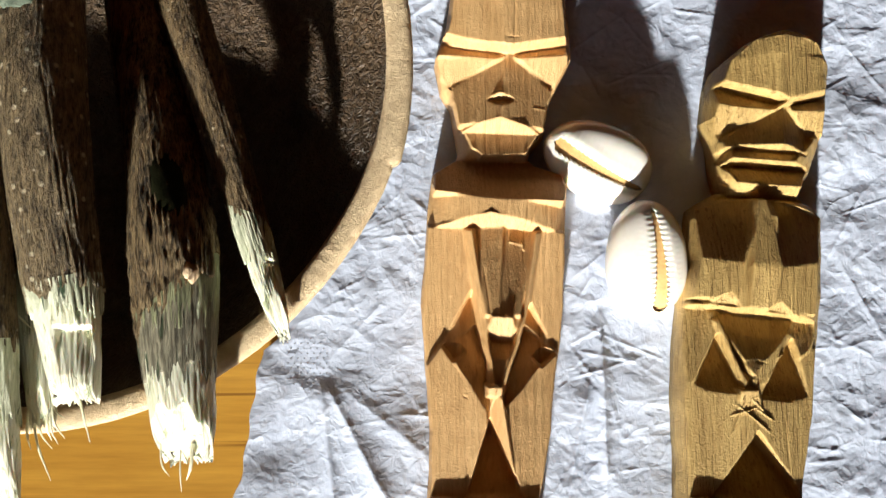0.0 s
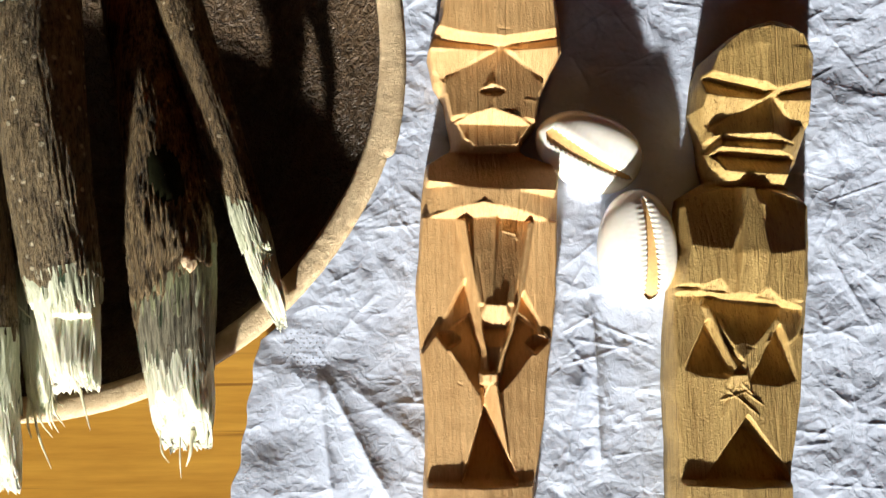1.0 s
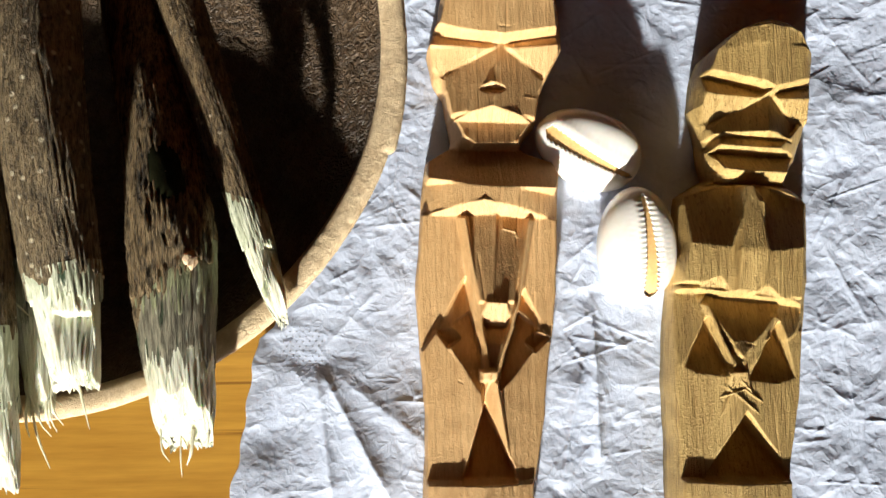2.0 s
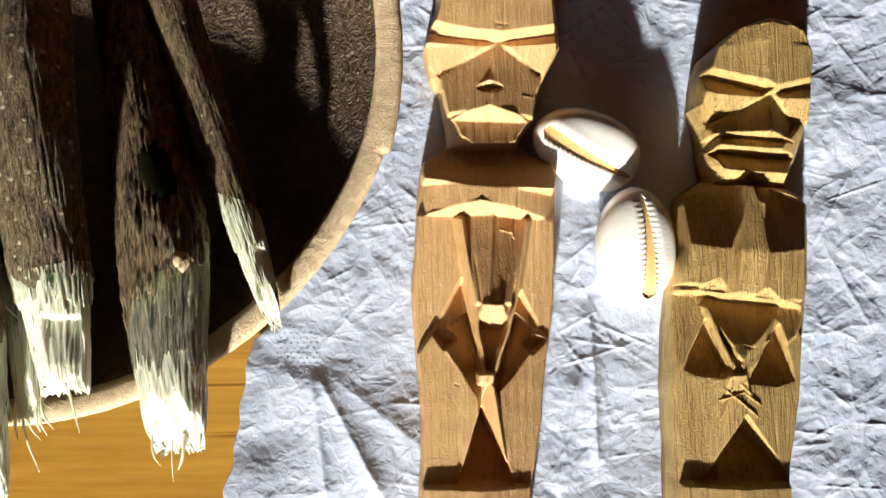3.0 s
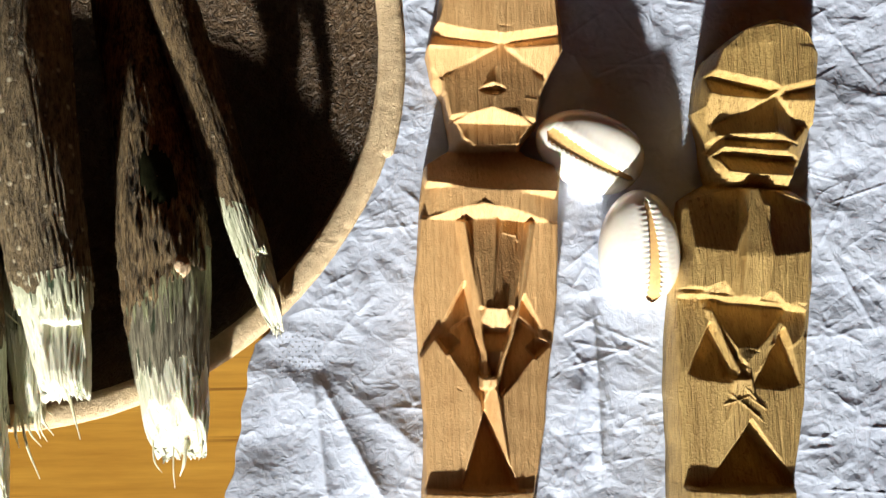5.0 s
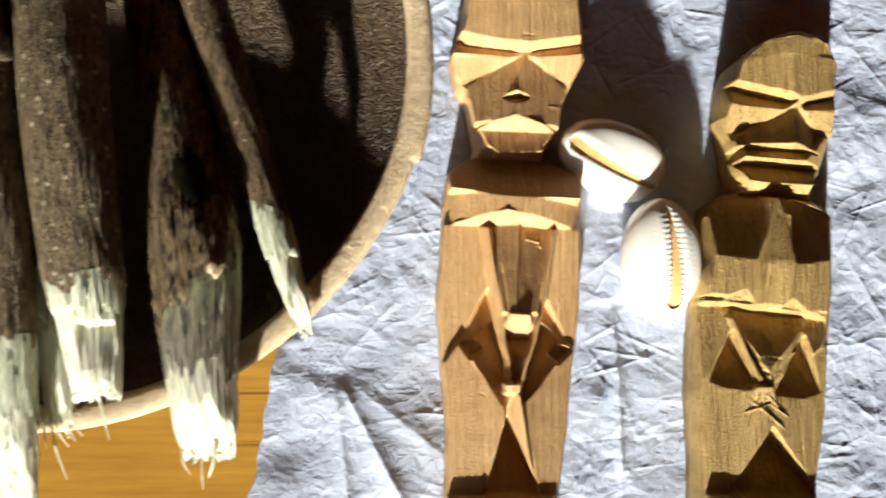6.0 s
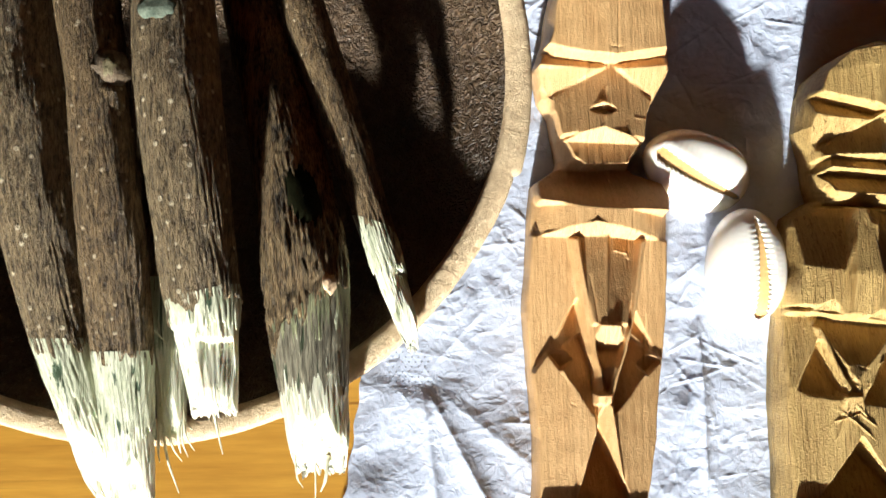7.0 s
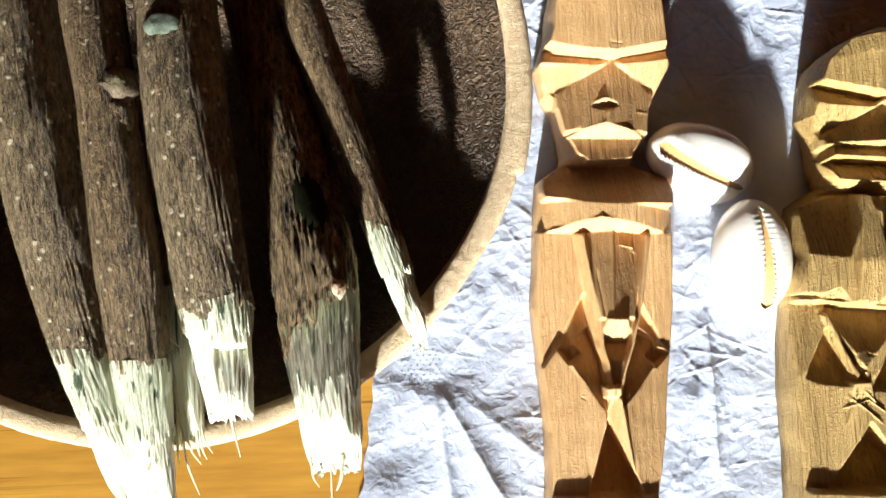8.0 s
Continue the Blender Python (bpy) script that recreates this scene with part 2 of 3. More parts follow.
def cloth_height(x, y):
    rng = np.random.default_rng(5)
    h = 1.5 + 0.5 * wave(x / 42, y / 42, 0, 1) + 0.2 * wave(x / 17, y / 17, 0, 2)
    calm = 1 - 0.6 * np.clip((-x - 0) / 8, 0, 1) * np.clip((4 - y) / 8, 0, 1)
    for size, amount, seed in ((34, 0.34, 3), (17, 0.17, 5), (8.5, 0.12, 7), (4.2, 0.07, 9), (2.1, 0.02, 11)):
        h = h + amount * crinkle(x, y, size, seed) * (calm if size < 20 else 1)
    for _ in range(520):
        ax, ay, a, n = rng.uniform(-30, 90), rng.uniform(-40, 65), rng.normal(0.3, 0.9), rng.uniform(4, 17)
        h = h + fold(x, y, ax, ay, ax + n * math.cos(a), ay + n * math.sin(a), rng.uniform(-0.12, 0.26), rng.uniform(0.12, 0.38)) * calm
    # the folds that run from the corner, and the standing hem
    for bx, by, high, wide in ((-6, -36, 1.35, 2.6), (-9, 3, 0.3, 1.0), (-17, -36, 1.0, 2.2), (6, -30, 0.6, 3.0)):
        h = h + fold(x, y, -20.4, -9.3, bx, by, high, wide) * np.clip(np.hypot(x + 20.4, y + 9.3) / 7, 0.15, 1)
    h = h + fold(x, y, 30.2, -1, 31.2, -30, 1.5, 1.3) + fold(x, y, 28, -12, 24, -33, 0.9, 1.0)
    inward = x - cloth_left(y)
    hem = np.exp(-(inward / (5.5 + 1.2 * np.sin(y * 0.33))) ** 2) * np.clip((-2 - y) / 9, 0, 1)
    h = h + 3.2 * hem * (0.85 + 0.2 * wave(y / 16, 0, 0, 40))
    under = np.clip((np.hypot(x + 62.2, y - 41.7) - 34) / 8, 0, 1)
    h = 0.5 + np.maximum(h, 0.35) * (0.25 + 0.75 * under)
    flat = np.exp(-((x - 11) / 12) ** 8) + np.exp(-((x - 57) / 12) ** 8)
    return np.where(h > 1.8, 1.8 + (h - 1.8) * (1 - 0.75 * np.clip(flat, 0, 1)), h)


def make_cloth():
    y = np.linspace(-58, 82, 600)
    s = np.linspace(0, 1, 560) ** 1.1
    x = cloth_left(y)[:, None] + (122 - cloth_left(y)[:, None]) * s[None]
    Y = np.broadcast_to(y[:, None], x.shape)
    v = np.stack([x, Y, cloth_height(x, Y)], -1).reshape(-1, 3)
    ob = mesh_object("cloth", v, grid_faces(600, 560), cloth_white)
    solid = ob.modifiers.new("thickness", "SOLIDIFY")
    solid.thickness, solid.offset = 0.00012, -1
    return tagged(ob, "crumpled thin white cloth spread on the wooden table", "cloth")


make_cloth()


# ---- the carved figures ----
def figure(name, label, mat, y, left, right, middle, edge, carve, seed, splinters=()):
    """A figure carved from a split log: a rounded front over its outline, then flat knife cuts."""
    rows, cols = int((y[-1] - y[0]) / 0.14), 190
    yy = np.linspace(y[0], y[-1], rows)
    L, R = np.interp(yy, y, left)[:, None], np.interp(yy, y, right)[:, None]
    s = np.linspace(0, 1, cols)[None]
    L, R = L + 0.18 * wave(yy / 9, 0, 0, seed)[:, None], R + 0.18 * wave(yy / 9, 5, 0, seed)[:, None]
    X, Y = L + (R - L) * s, np.broadcast_to(yy[:, None], (rows, cols))
    zc, ze = np.interp(yy, y, middle)[:, None], np.interp(yy, y, edge)[:, None]
    crown = ze + (zc - ze) * np.clip(1 - np.abs(2 * s - 1) ** 3.2, 0, 1)
    Z = crown + 0 * X

    def cut(*corners, down=False):
        """Pares the wood down, or leaves it standing, to a flat facet over a convex outline; down: never leaves it standing."""
        c = np.array(corners)
        a, b, d = np.linalg.lstsq(np.c_[c[:, :2], np.ones(len(c))], c[:, 2], rcond=None)[0]
        area = sum(c[i - 1, 0] * c[i, 1] - c[i, 0] * c[i - 1, 1] for i in range(len(c)))
        gap = np.full(X.shape, 9.0)
        for i in range(len(c)):
            (x0, y0), (x1, y1) = c[i - 1, :2], c[i, :2]
            gap = np.minimum(gap, ((x1 - x0) * (Y - y0) - (y1 - y0) * (X - x0)) * math.copysign(1, area) / math.hypot(x1 - x0, y1 - y0))
        cover = np.clip(0.5 + (gap + 0.06) / 0.24, 0, 1)
        plane = a * X + b * Y + d
        Z[...] = Z * (1 - cover) + (np.minimum(Z, plane) if down else plane) * cover

    carve(cut)
    rim = np.minimum(s, 1 - s) * (R - L)
    Z = np.minimum(Z, ze + 0.6 + rim * 5.0)
    for _ in range(3):
        Z[1:-1] = (Z[:-2] + 2 * Z[1:-1] + Z[2:]) / 4
        Z[:, 1:-1] = (Z[:, :-2] + 2 * Z[:, 1:-1] + Z[:, 2:]) / 4
    Z += 0.035 * wave(X / 1.3, Y / 30, 0, seed + 1) + 0.025 * wave(X / 0.6, Y / 18, 0, seed + 2) + 0.02 * wave(X / 4, Y / 4, 0, seed + 3)
    rng = np.random.default_rng(seed)
    for _ in range(26):  # cracks and raised fibres along the grain
        cy, n = rng.uniform(y[0], y[-1]), rng.uniform(3, 20)
        cx = rng.uniform(np.interp(cy, y, left) + 0.8, np.interp(cy, y, right) - 0.8)
        Z += fold(X, Y, cx, cy, cx + rng.normal(0, 0.5), cy + n, rng.choice([-0.22, -0.12, 0.12]), rng.uniform(0.08, 0.16))
    for _ in range(5):  # short chips across it
        cy, n = rng.uniform(y[0], y[-1]), rng.uniform(0.6, 2.4)
        cx = rng.uniform(np.interp(cy, y, left) + 1, np.interp(cy, y, right) - 3)
        Z += fold(X, Y, cx, cy, cx + n, cy + rng.normal(0, 0.3), rng.choice([-0.16, 0.12]), 0.1)
    for ax, ay, bx, by in splinters:
        Z += fold(X, Y, ax, ay, bx, by, 0.32, 0.1)
    front = np.stack([X, Y, Z], -1)
    ring_l = [np.stack([X[:, 0] - 0.3 * (1 - k) + 1.6 * (k == 0), yy, np.maximum(Z[:, 0] * k, 1.9)], -1) for k in (0.0, 0.2, 0.6)]
    ring_r = [np.stack([X[:, -1] + 0.3 * (1 - k) - 1.6 * (k == 0), yy, np.maximum(Z[:, -1] * k, 1.9)], -1) for k in (0.6, 0.2, 0.0)]
    full = np.concatenate([np.stack(ring_l, 1), front, np.stack(ring_r, 1)], 1)
    n = full.shape[1]
    faces = grid_faces(rows, n, wrap=True)
    faces.append(list(range(n))[::-1])
    faces.append([(rows - 1) * n + i for i in range(n)])
    ob = mesh_object(name, full.reshape(-1, 3), faces, mat)
    return tagged(ob, label, "figurine", "carved figures")


def carve_man(cut):
    cut((1.4, 49.6, 11.5), (12.6, 46.6, 13.2), (12.7, 70.2, 13.6), (4.6, 71.1, 12.0))  # forehead
    cut((12.6, 46.6, 13.2), (23.5, 49.1, 11.5), (21.9, 71.2, 12.0), (12.7, 70.2, 13.6))  # forehead
    cut((1.4, 49.6, 11.5), (12.6, 46.6, 13.2), (13.4, 46.6, 9.6), (1.4, 48.4, 8.6))  # brow
    cut((12.6, 46.6, 13.2), (23.5, 49.1, 11.5), (24.0, 48.5, 8.6), (13.4, 46.6, 9.6))  # brow
    cut((1.4, 48.4, 8.6), (13.5, 46.8, 9.2), (12.9, 45.6, 10.4), (0.6, 46.2, 9.6))  # eye
    cut((13.5, 46.8, 9.2), (24.0, 48.5, 8.6), (24.1, 46.3, 9.6), (13.8, 45.6, 10.4))  # eye
    cut((0.6, 46.2, 9.6), (12.9, 45.6, 10.4), (3.4, 40.7, 7.4), (0.2, 43.9, 7.0))  # cheek
    cut((14.3, 45.7, 10.4), (24.1, 46.3, 9.6), (24.6, 43.5, 8.0), (21.3, 40.2, 7.0))  # cheek
    cut((13.8, 46.5, 9.8), (3.4, 41.2, 7.8), (3.4, 33.2, 9.4), (11.7, 34.9, 11.6))  # face
    cut((13.6, 46.5, 9.8), (21.3, 40.6, 7.8), (19.7, 32.8, 9.4), (11.7, 34.9, 11.6))  # face
    cut((10.4, 38.9, 10.8), (11.7, 39.5, 11.3), (13.6, 38.6, 10.8), (13.9, 38.1, 9.7), (9.9, 38.1, 9.7))  # nose
    cut((9.9, 38.1, 9.7), (13.9, 38.1, 9.7), (12.9, 37.3, 10.9), (10.9, 37.3, 10.9))  # nose
    cut((4.8, 32.9, 9.0), (11.6, 34.8, 12.0), (19.2, 32.4, 9.0), (11.8, 32.1, 9.4))  # lip
    cut((5.4, 32.8, 8.8), (18.6, 32.3, 8.8), (16.0, 28.0, 9.8), (8.7, 27.6, 9.8))  # mouth
    cut((3.4, 33.9, 7.4), (6.0, 32.0, 9.2), (8.8, 27.7, 11.4), (10.2, 27.4, 8.0), (4.0, 30.0, 6.2))  # chin
    cut((16.0, 28.5, 10.3), (19.2, 32.3, 8.8), (18.7, 30.4, 7.0), (15.9, 27.5, 8.0))  # chin
    cut((2.4, 27.9, 6.4), (19.2, 28.2, 6.4), (24.2, 24.4, 7.6), (22.6, 19.6, 12.4), (0.2, 21.6, 12.4), (-0.6, 25.6, 7.6))  # shoulder
    cut((-0.2, 15.7, 10.0), (10.0, 18.1, 12.7), (13.1, 15.7, 10.0))  # chest
    cut((10.0, 18.1, 12.7), (21.8, 14.6, 9.8), (13.1, 15.7, 10.0))  # chest
    cut((-1.1, 16.0, 7.8), (6.7, 15.6, 10.8), (8.6, -4.6, 7.7), (-2.4, -10.5, 8.0))  # torso
    cut((16.5, 15.4, 10.8), (23.3, 14.9, 7.9), (22.4, -11.5, 8.0), (14.7, -5.0, 7.7))  # torso
    cut((1.4, -4.6, 9.4), (9.1, -15.2, 11.3), (8.6, -31.0, 11.4), (-0.9, -31.0, 8.5), (-2.4, -10.0, 8.1))  # hip
    cut((21.4, -6.0, 9.0), (11.6, -14.6, 11.3), (14.2, -31.0, 11.4), (18.9, -31.0, 8.5), (22.4, -11.0, 8.1))  # hip
    cut((6.8, 15.7, 9.6), (12.4, 15.7, 10.0), (11.3, 0.3, 12.4), (8.7, 0.3, 12.4))  # panel
    cut((12.5, 15.8, 9.0), (18.0, 15.2, 8.6), (14.9, 0.2, 12.0), (11.3, 0.3, 12.4))  # panel
    cut((9.8, 0.3, 12.8), (13.6, 0.2, 12.8), (14.5, -3.8, 10.0), (8.8, -3.8, 10.0))  # belly
    cut((8.8, -3.8, 9.4), (14.5, -3.8, 9.4), (13.1, -8.7, 12.4), (9.6, -7.8, 12.4), down=True)  # pelvis
    cut((5.3, 15.4, 10.0), (6.8, 15.2, 11.4), (9.1, -2.6, 12.2), (8.3, -2.6, 10.6))  # arm
    cut((8.1, 2.2, 10.4), (9.3, -2.6, 12.2), (10.7, -12.0, 12.4), (9.1, -13.0, 11.0))  # arm
    cut((17.6, 14.7, 11.6), (18.7, 14.8, 10.6), (16.3, 0.2, 11.2), (15.4, 0.7, 12.2))  # arm
    cut((15.4, 0.7, 12.2), (16.5, 0.2, 11.0), (12.5, -13.0, 11.2), (11.3, -12.0, 12.4))  # arm
    cut((1.6, -4.7, 8.9), (6.7, 4.4, 6.2), (8.4, -3.8, 8.2))  # elbow
    cut((1.8, -5.2, 9.9), (7.3, -1.5, 6.4), (9.3, -7.5, 6.8), (9.2, -15.6, 11.6), down=True)  # elbow
    cut((16.7, 2.4, 6.2), (21.2, -6.0, 8.7), (15.0, -3.6, 8.2))  # elbow
    cut((16.0, -1.7, 6.4), (21.4, -6.2, 9.6), (11.5, -15.2, 11.6), (13.3, -8.5, 6.8), down=True)  # elbow
    cut((9.0, -11.3, 13.2), (11.6, -11.3, 13.2), (11.7, -13.3, 12.4), (9.1, -13.3, 12.4))  # tie
    cut((9.4, -13.3, 12.4), (11.7, -13.3, 12.4), (13.9, -28.0, 11.6), (9.5, -17.8, 7.6))  # thigh
    cut((9.6, -17.4, 3.6), (14.9, -29.6, 8.6), (14.9, -30.6, 9.0), (5.6, -30.6, 9.0), down=True)  # gap
    cut((-1.7, -30.5, 9.6), (9.3, -30.1, 13.0), (9.2, -39.3, 13.0), (-1.7, -40.4, 9.6))  # base
    cut((9.3, -30.1, 13.0), (19.5, -30.5, 9.6), (19.4, -40.5, 9.6), (9.2, -39.3, 13.0))  # base


def carve_woman(cut):
    cut((48.0, 42.5, 10.0), (60.2, 37.2, 13.4), (60.6, 45.6, 13.3), (50.6, 46.1, 10.4))  # forehead
    cut((60.2, 37.2, 13.4), (69.5, 40.2, 10.4), (69.0, 46.1, 10.6), (60.6, 45.6, 13.3))  # forehead
    cut((50.6, 46.1, 10.4), (60.6, 45.6, 13.3), (61.8, 49.5, 13.3), (53.9, 48.8, 10.8))  # crown
    cut((60.6, 45.6, 13.3), (69.0, 46.1, 10.6), (67.7, 48.5, 10.6), (61.8, 49.5, 13.3))  # crown
    cut((47.8, 42.5, 10.0), (60.2, 37.2, 13.4), (61.5, 36.6, 10.8), (48.5, 41.6, 8.0))  # brow
    cut((60.2, 37.2, 13.4), (69.5, 40.2, 10.4), (70.5, 39.2, 8.4), (61.5, 36.6, 10.8))  # brow
    cut((48.9, 41.9, 7.0), (61.5, 37.7, 8.8), (59.6, 36.4, 11.0), (47.4, 38.0, 9.6))  # eye
    cut((63.5, 37.7, 8.8), (71.2, 39.6, 7.0), (69.7, 36.5, 9.6), (63.0, 36.3, 11.0))  # eye
    cut((47.4, 38.0, 9.6), (60.1, 36.3, 11.6), (52.2, 32.1, 8.4), (47.6, 33.6, 6.4))  # cheek
    cut((62.1, 36.2, 11.6), (69.6, 36.5, 9.8), (70.4, 32.5, 7.0), (67.1, 31.9, 7.6))  # cheek
    cut((47.5, 33.3, 6.6), (52.4, 32.2, 8.0), (50.9, 29.9, 9.0), (48.7, 30.4, 7.0))  # jaw
    cut((61.6, 36.8, 10.6), (52.0, 32.1, 8.8), (50.1, 29.6, 9.6), (60.5, 29.4, 13.2))  # nose
    cut((61.8, 36.8, 10.6), (67.5, 31.5, 7.6), (65.3, 29.3, 9.0), (60.7, 29.4, 13.2))  # nose
    cut((52.2, 29.8, 12.0), (63.5, 28.9, 11.6), (64.4, 28.7, 9.4), (53.2, 29.7, 9.6))  # tip
    cut((53.0, 29.8, 9.4), (64.4, 28.8, 9.4), (63.3, 26.9, 11.6), (51.6, 27.4, 11.4))  # philtrum
    cut((50.6, 27.2, 11.8), (64.9, 25.9, 11.4), (66.1, 25.6, 8.6), (51.8, 27.0, 8.8))  # lip
    cut((52.3, 27.3, 7.4), (66.7, 26.0, 7.4), (64.3, 22.6, 11.0), (53.3, 23.2, 11.2))  # mouth
    cut((48.8, 31.0, 6.8), (51.1, 27.1, 10.6), (53.3, 23.2, 11.2), (51.1, 24.8, 6.0))  # chin
    cut((51.1, 24.8, 6.0), (53.3, 23.2, 11.2), (56.8, 22.1, 11.0), (52.9, 21.7, 7.0))  # chin
    cut((53.3, 23.2, 11.2), (64.3, 22.6, 11.0), (65.1, 20.9, 7.4), (56.8, 21.3, 7.4))  # chin
    cut((51.0, 21.9, 6.6), (66.3, 21.1, 6.6), (66.1, 20.6, 6.8), (50.9, 21.2, 6.8))  # neck
    cut((46.1, 19.0, 7.6), (56.7, 21.2, 8.0), (53.0, 9.6, 12.6), (44.4, 10.1, 10.8))  # shoulder
    cut((59.7, 21.0, 8.0), (68.4, 17.8, 7.4), (66.9, 9.1, 10.6), (59.1, 8.6, 12.6))  # shoulder
    cut((44.4, 10.1, 10.8), (53.0, 9.6, 12.6), (51.6, 3.1, 12.6), (42.1, 3.3, 10.4))  # arm
    cut((59.1, 8.6, 12.6), (66.9, 9.1, 10.6), (66.0, 0.2, 10.4), (57.9, 1.3, 12.6))  # arm
    cut((55.8, 20.6, 11.9), (57.7, 20.6, 11.9), (59.3, 8.8, 13.5), (54.0, 8.8, 13.9))  # ridge
    cut((54.0, 8.8, 13.9), (59.3, 8.8, 13.5), (58.0, 1.3, 12.7), (53.4, 1.6, 12.9))  # ridge
    cut((46.6, 2.4, 10.6), (50.6, 4.2, 12.2), (52.2, 1.7, 10.8))  # breast
    cut((56.8, 1.0, 10.8), (58.9, 2.6, 12.2), (61.6, 0.1, 10.4))  # breast
    cut((42.0, 2.9, 10.4), (54.0, 1.4, 12.4), (54.2, 0.7, 9.6), (42.2, 2.2, 8.0))  # ledge
    cut((54.0, 1.4, 12.4), (65.6, -0.4, 10.4), (66.0, -1.1, 8.0), (54.2, 0.7, 9.6))  # ledge
    cut((42.6, -3.0, 9.0), (53.5, -13.0, 12.0), (53.5, -31.5, 12.0), (43.2, -31.5, 9.2))  # hip
    cut((66.6, -5.0, 8.6), (64.2, -31.5, 8.8), (53.5, -31.5, 12.0), (53.5, -13.0, 12.0))  # hip
    cut((42.4, 2.2, 8.0), (54.2, 0.8, 9.4), (54.2, -9.5, 12.2), (42.4, -9.5, 9.8), down=True)  # waist
    cut((54.2, 0.8, 9.4), (66.4, -1.0, 8.0), (66.4, -10.0, 9.8), (54.2, -9.5, 12.2), down=True)  # waist
    cut((43.7, 1.9, 7.4), (49.0, 1.0, 9.0), (45.7, -10.5, 10.6), (42.1, -10.7, 8.0))  # panel
    cut((49.3, 1.0, 8.8), (62.5, -1.0, 8.6), (59.5, -6.5, 11.6), (52.0, -7.4, 12.0))  # panel
    cut((52.0, -7.4, 12.0), (59.5, -6.5, 11.6), (54.2, -10.0, 12.6))  # panel
    cut((49.4, -2.2, 5.6), (52.4, -7.6, 7.4), (52.6, -12.6, 10.6), (44.4, -12.0, 9.8), down=True)  # elbow
    cut((61.8, -3.2, 5.6), (65.0, -14.9, 9.4), (54.6, -13.2, 10.8), (58.8, -8.0, 7.4), down=True)  # elbow
    cut((48.3, -0.4, 10.0), (49.3, -0.4, 10.4), (53.0, -10.7, 12.5), (52.4, -12.1, 12.2))  # vee
    cut((60.8, -2.4, 10.4), (61.8, -2.9, 10.0), (54.6, -12.5, 12.2), (53.8, -10.4, 12.5))  # vee
    cut((51.6, -12.0, 12.6), (54.7, -12.0, 12.8), (55.5, -15.4, 11.8), (51.5, -15.4, 11.6))  # knot
    cut((54.6, -19.4, 3.6), (61.6, -28.6, 7.8), (62.4, -30.9, 8.8), (47.0, -30.6, 8.8), down=True)  # gap
    cut((39.7, -30.5, 9.8), (52.9, -30.6, 13.2), (52.5, -39.6, 13.2), (39.4, -40.6, 9.8))  # base
    cut((52.9, -30.6, 13.2), (64.8, -31.2, 9.8), (64.4, -40.7, 9.8), (52.5, -39.6, 13.2))  # base


figure("carved_figurine", "pale brown hand-carved wooden figurine lying face up on the cloth", carved_pale,
       [-42, -30.9, -19.3, -13.5, 2.3, 22.8, 25.3, 27.2, 28.3, 29.7, 33, 38, 41, 46.4, 52.7, 58.1, 76],
       [-1.2, -0.8, -0.4, -0.9, -2.1, -0.4, -0.1, 2.6, 4.2, 4.6, 4.2, 3.4, 1.6, 0.4, 2.5, 3.5, 8],
       [17.8, 18.5, 20.4, 20.9, 22.8, 23.8, 23.0, 18.2, 17.2, 17.5, 20.2, 20.8, 22.2, 24.9, 24.4, 23.8, 19.5],
       [11, 11, 11.6, 11.6, 11.4, 12.3, 8, 7.4, 8, 11, 11.4, 11, 10, 11, 13.4, 13.6, 13.8],
       [6.5, 6.5, 6.5, 6.5, 7, 7, 6, 5, 5, 5, 5.5, 5.5, 6, 7, 7.5, 8, 7], carve_man, 3, ((8.8, -12, 9.0, -20), (10.6, -12, 9.6, -15.5), (13.2, 13.2, 15.5, 12.6), (15.4, 13, 15.8, 11.6)))
figure("carved_figurine", "smaller olive-brown carved wooden figurine with a round head", carved_olive,
       [-42, -28.5, -15.6, -3.8, 4.2, 17.5, 19.4, 21.4, 22.5, 25.6, 30.8, 35.5, 42.0, 45.2, 48.4, 50.2, 50.8],
       [43.2, 43.0, 42.9, 43.5, 44.4, 46.4, 46.9, 50.0, 52.0, 51.2, 50.4, 49.4, 50.6, 51.8, 55.3, 58.8, 61],
       [62.5, 63.4, 65.8, 67.5, 68.6, 69.2, 68.2, 65.4, 65.8, 67.8, 69.8, 71.3, 71.9, 71.8, 70.0, 66.5, 64],
       [11, 11, 11.6, 11.6, 12.4, 12.4, 10, 7, 8, 11, 11, 11, 12.6, 13.3, 12.6, 11.4, 10.6],
       [6.5, 6.5, 7, 7, 7, 7, 6, 5, 5, 5.5, 5.5, 5.5, 6, 7, 8, 8.5, 8.5], carve_woman, 8, ((51, -14.5, 56.8, -19.3), (53.2, -14, 52.2, -21), (54, -15, 57.6, -17.4), (50.2, -16.5, 54.5, -15), (52.4, -14, 50.4, -19.6), (53.6, -13.6, 55.8, -15.8)))


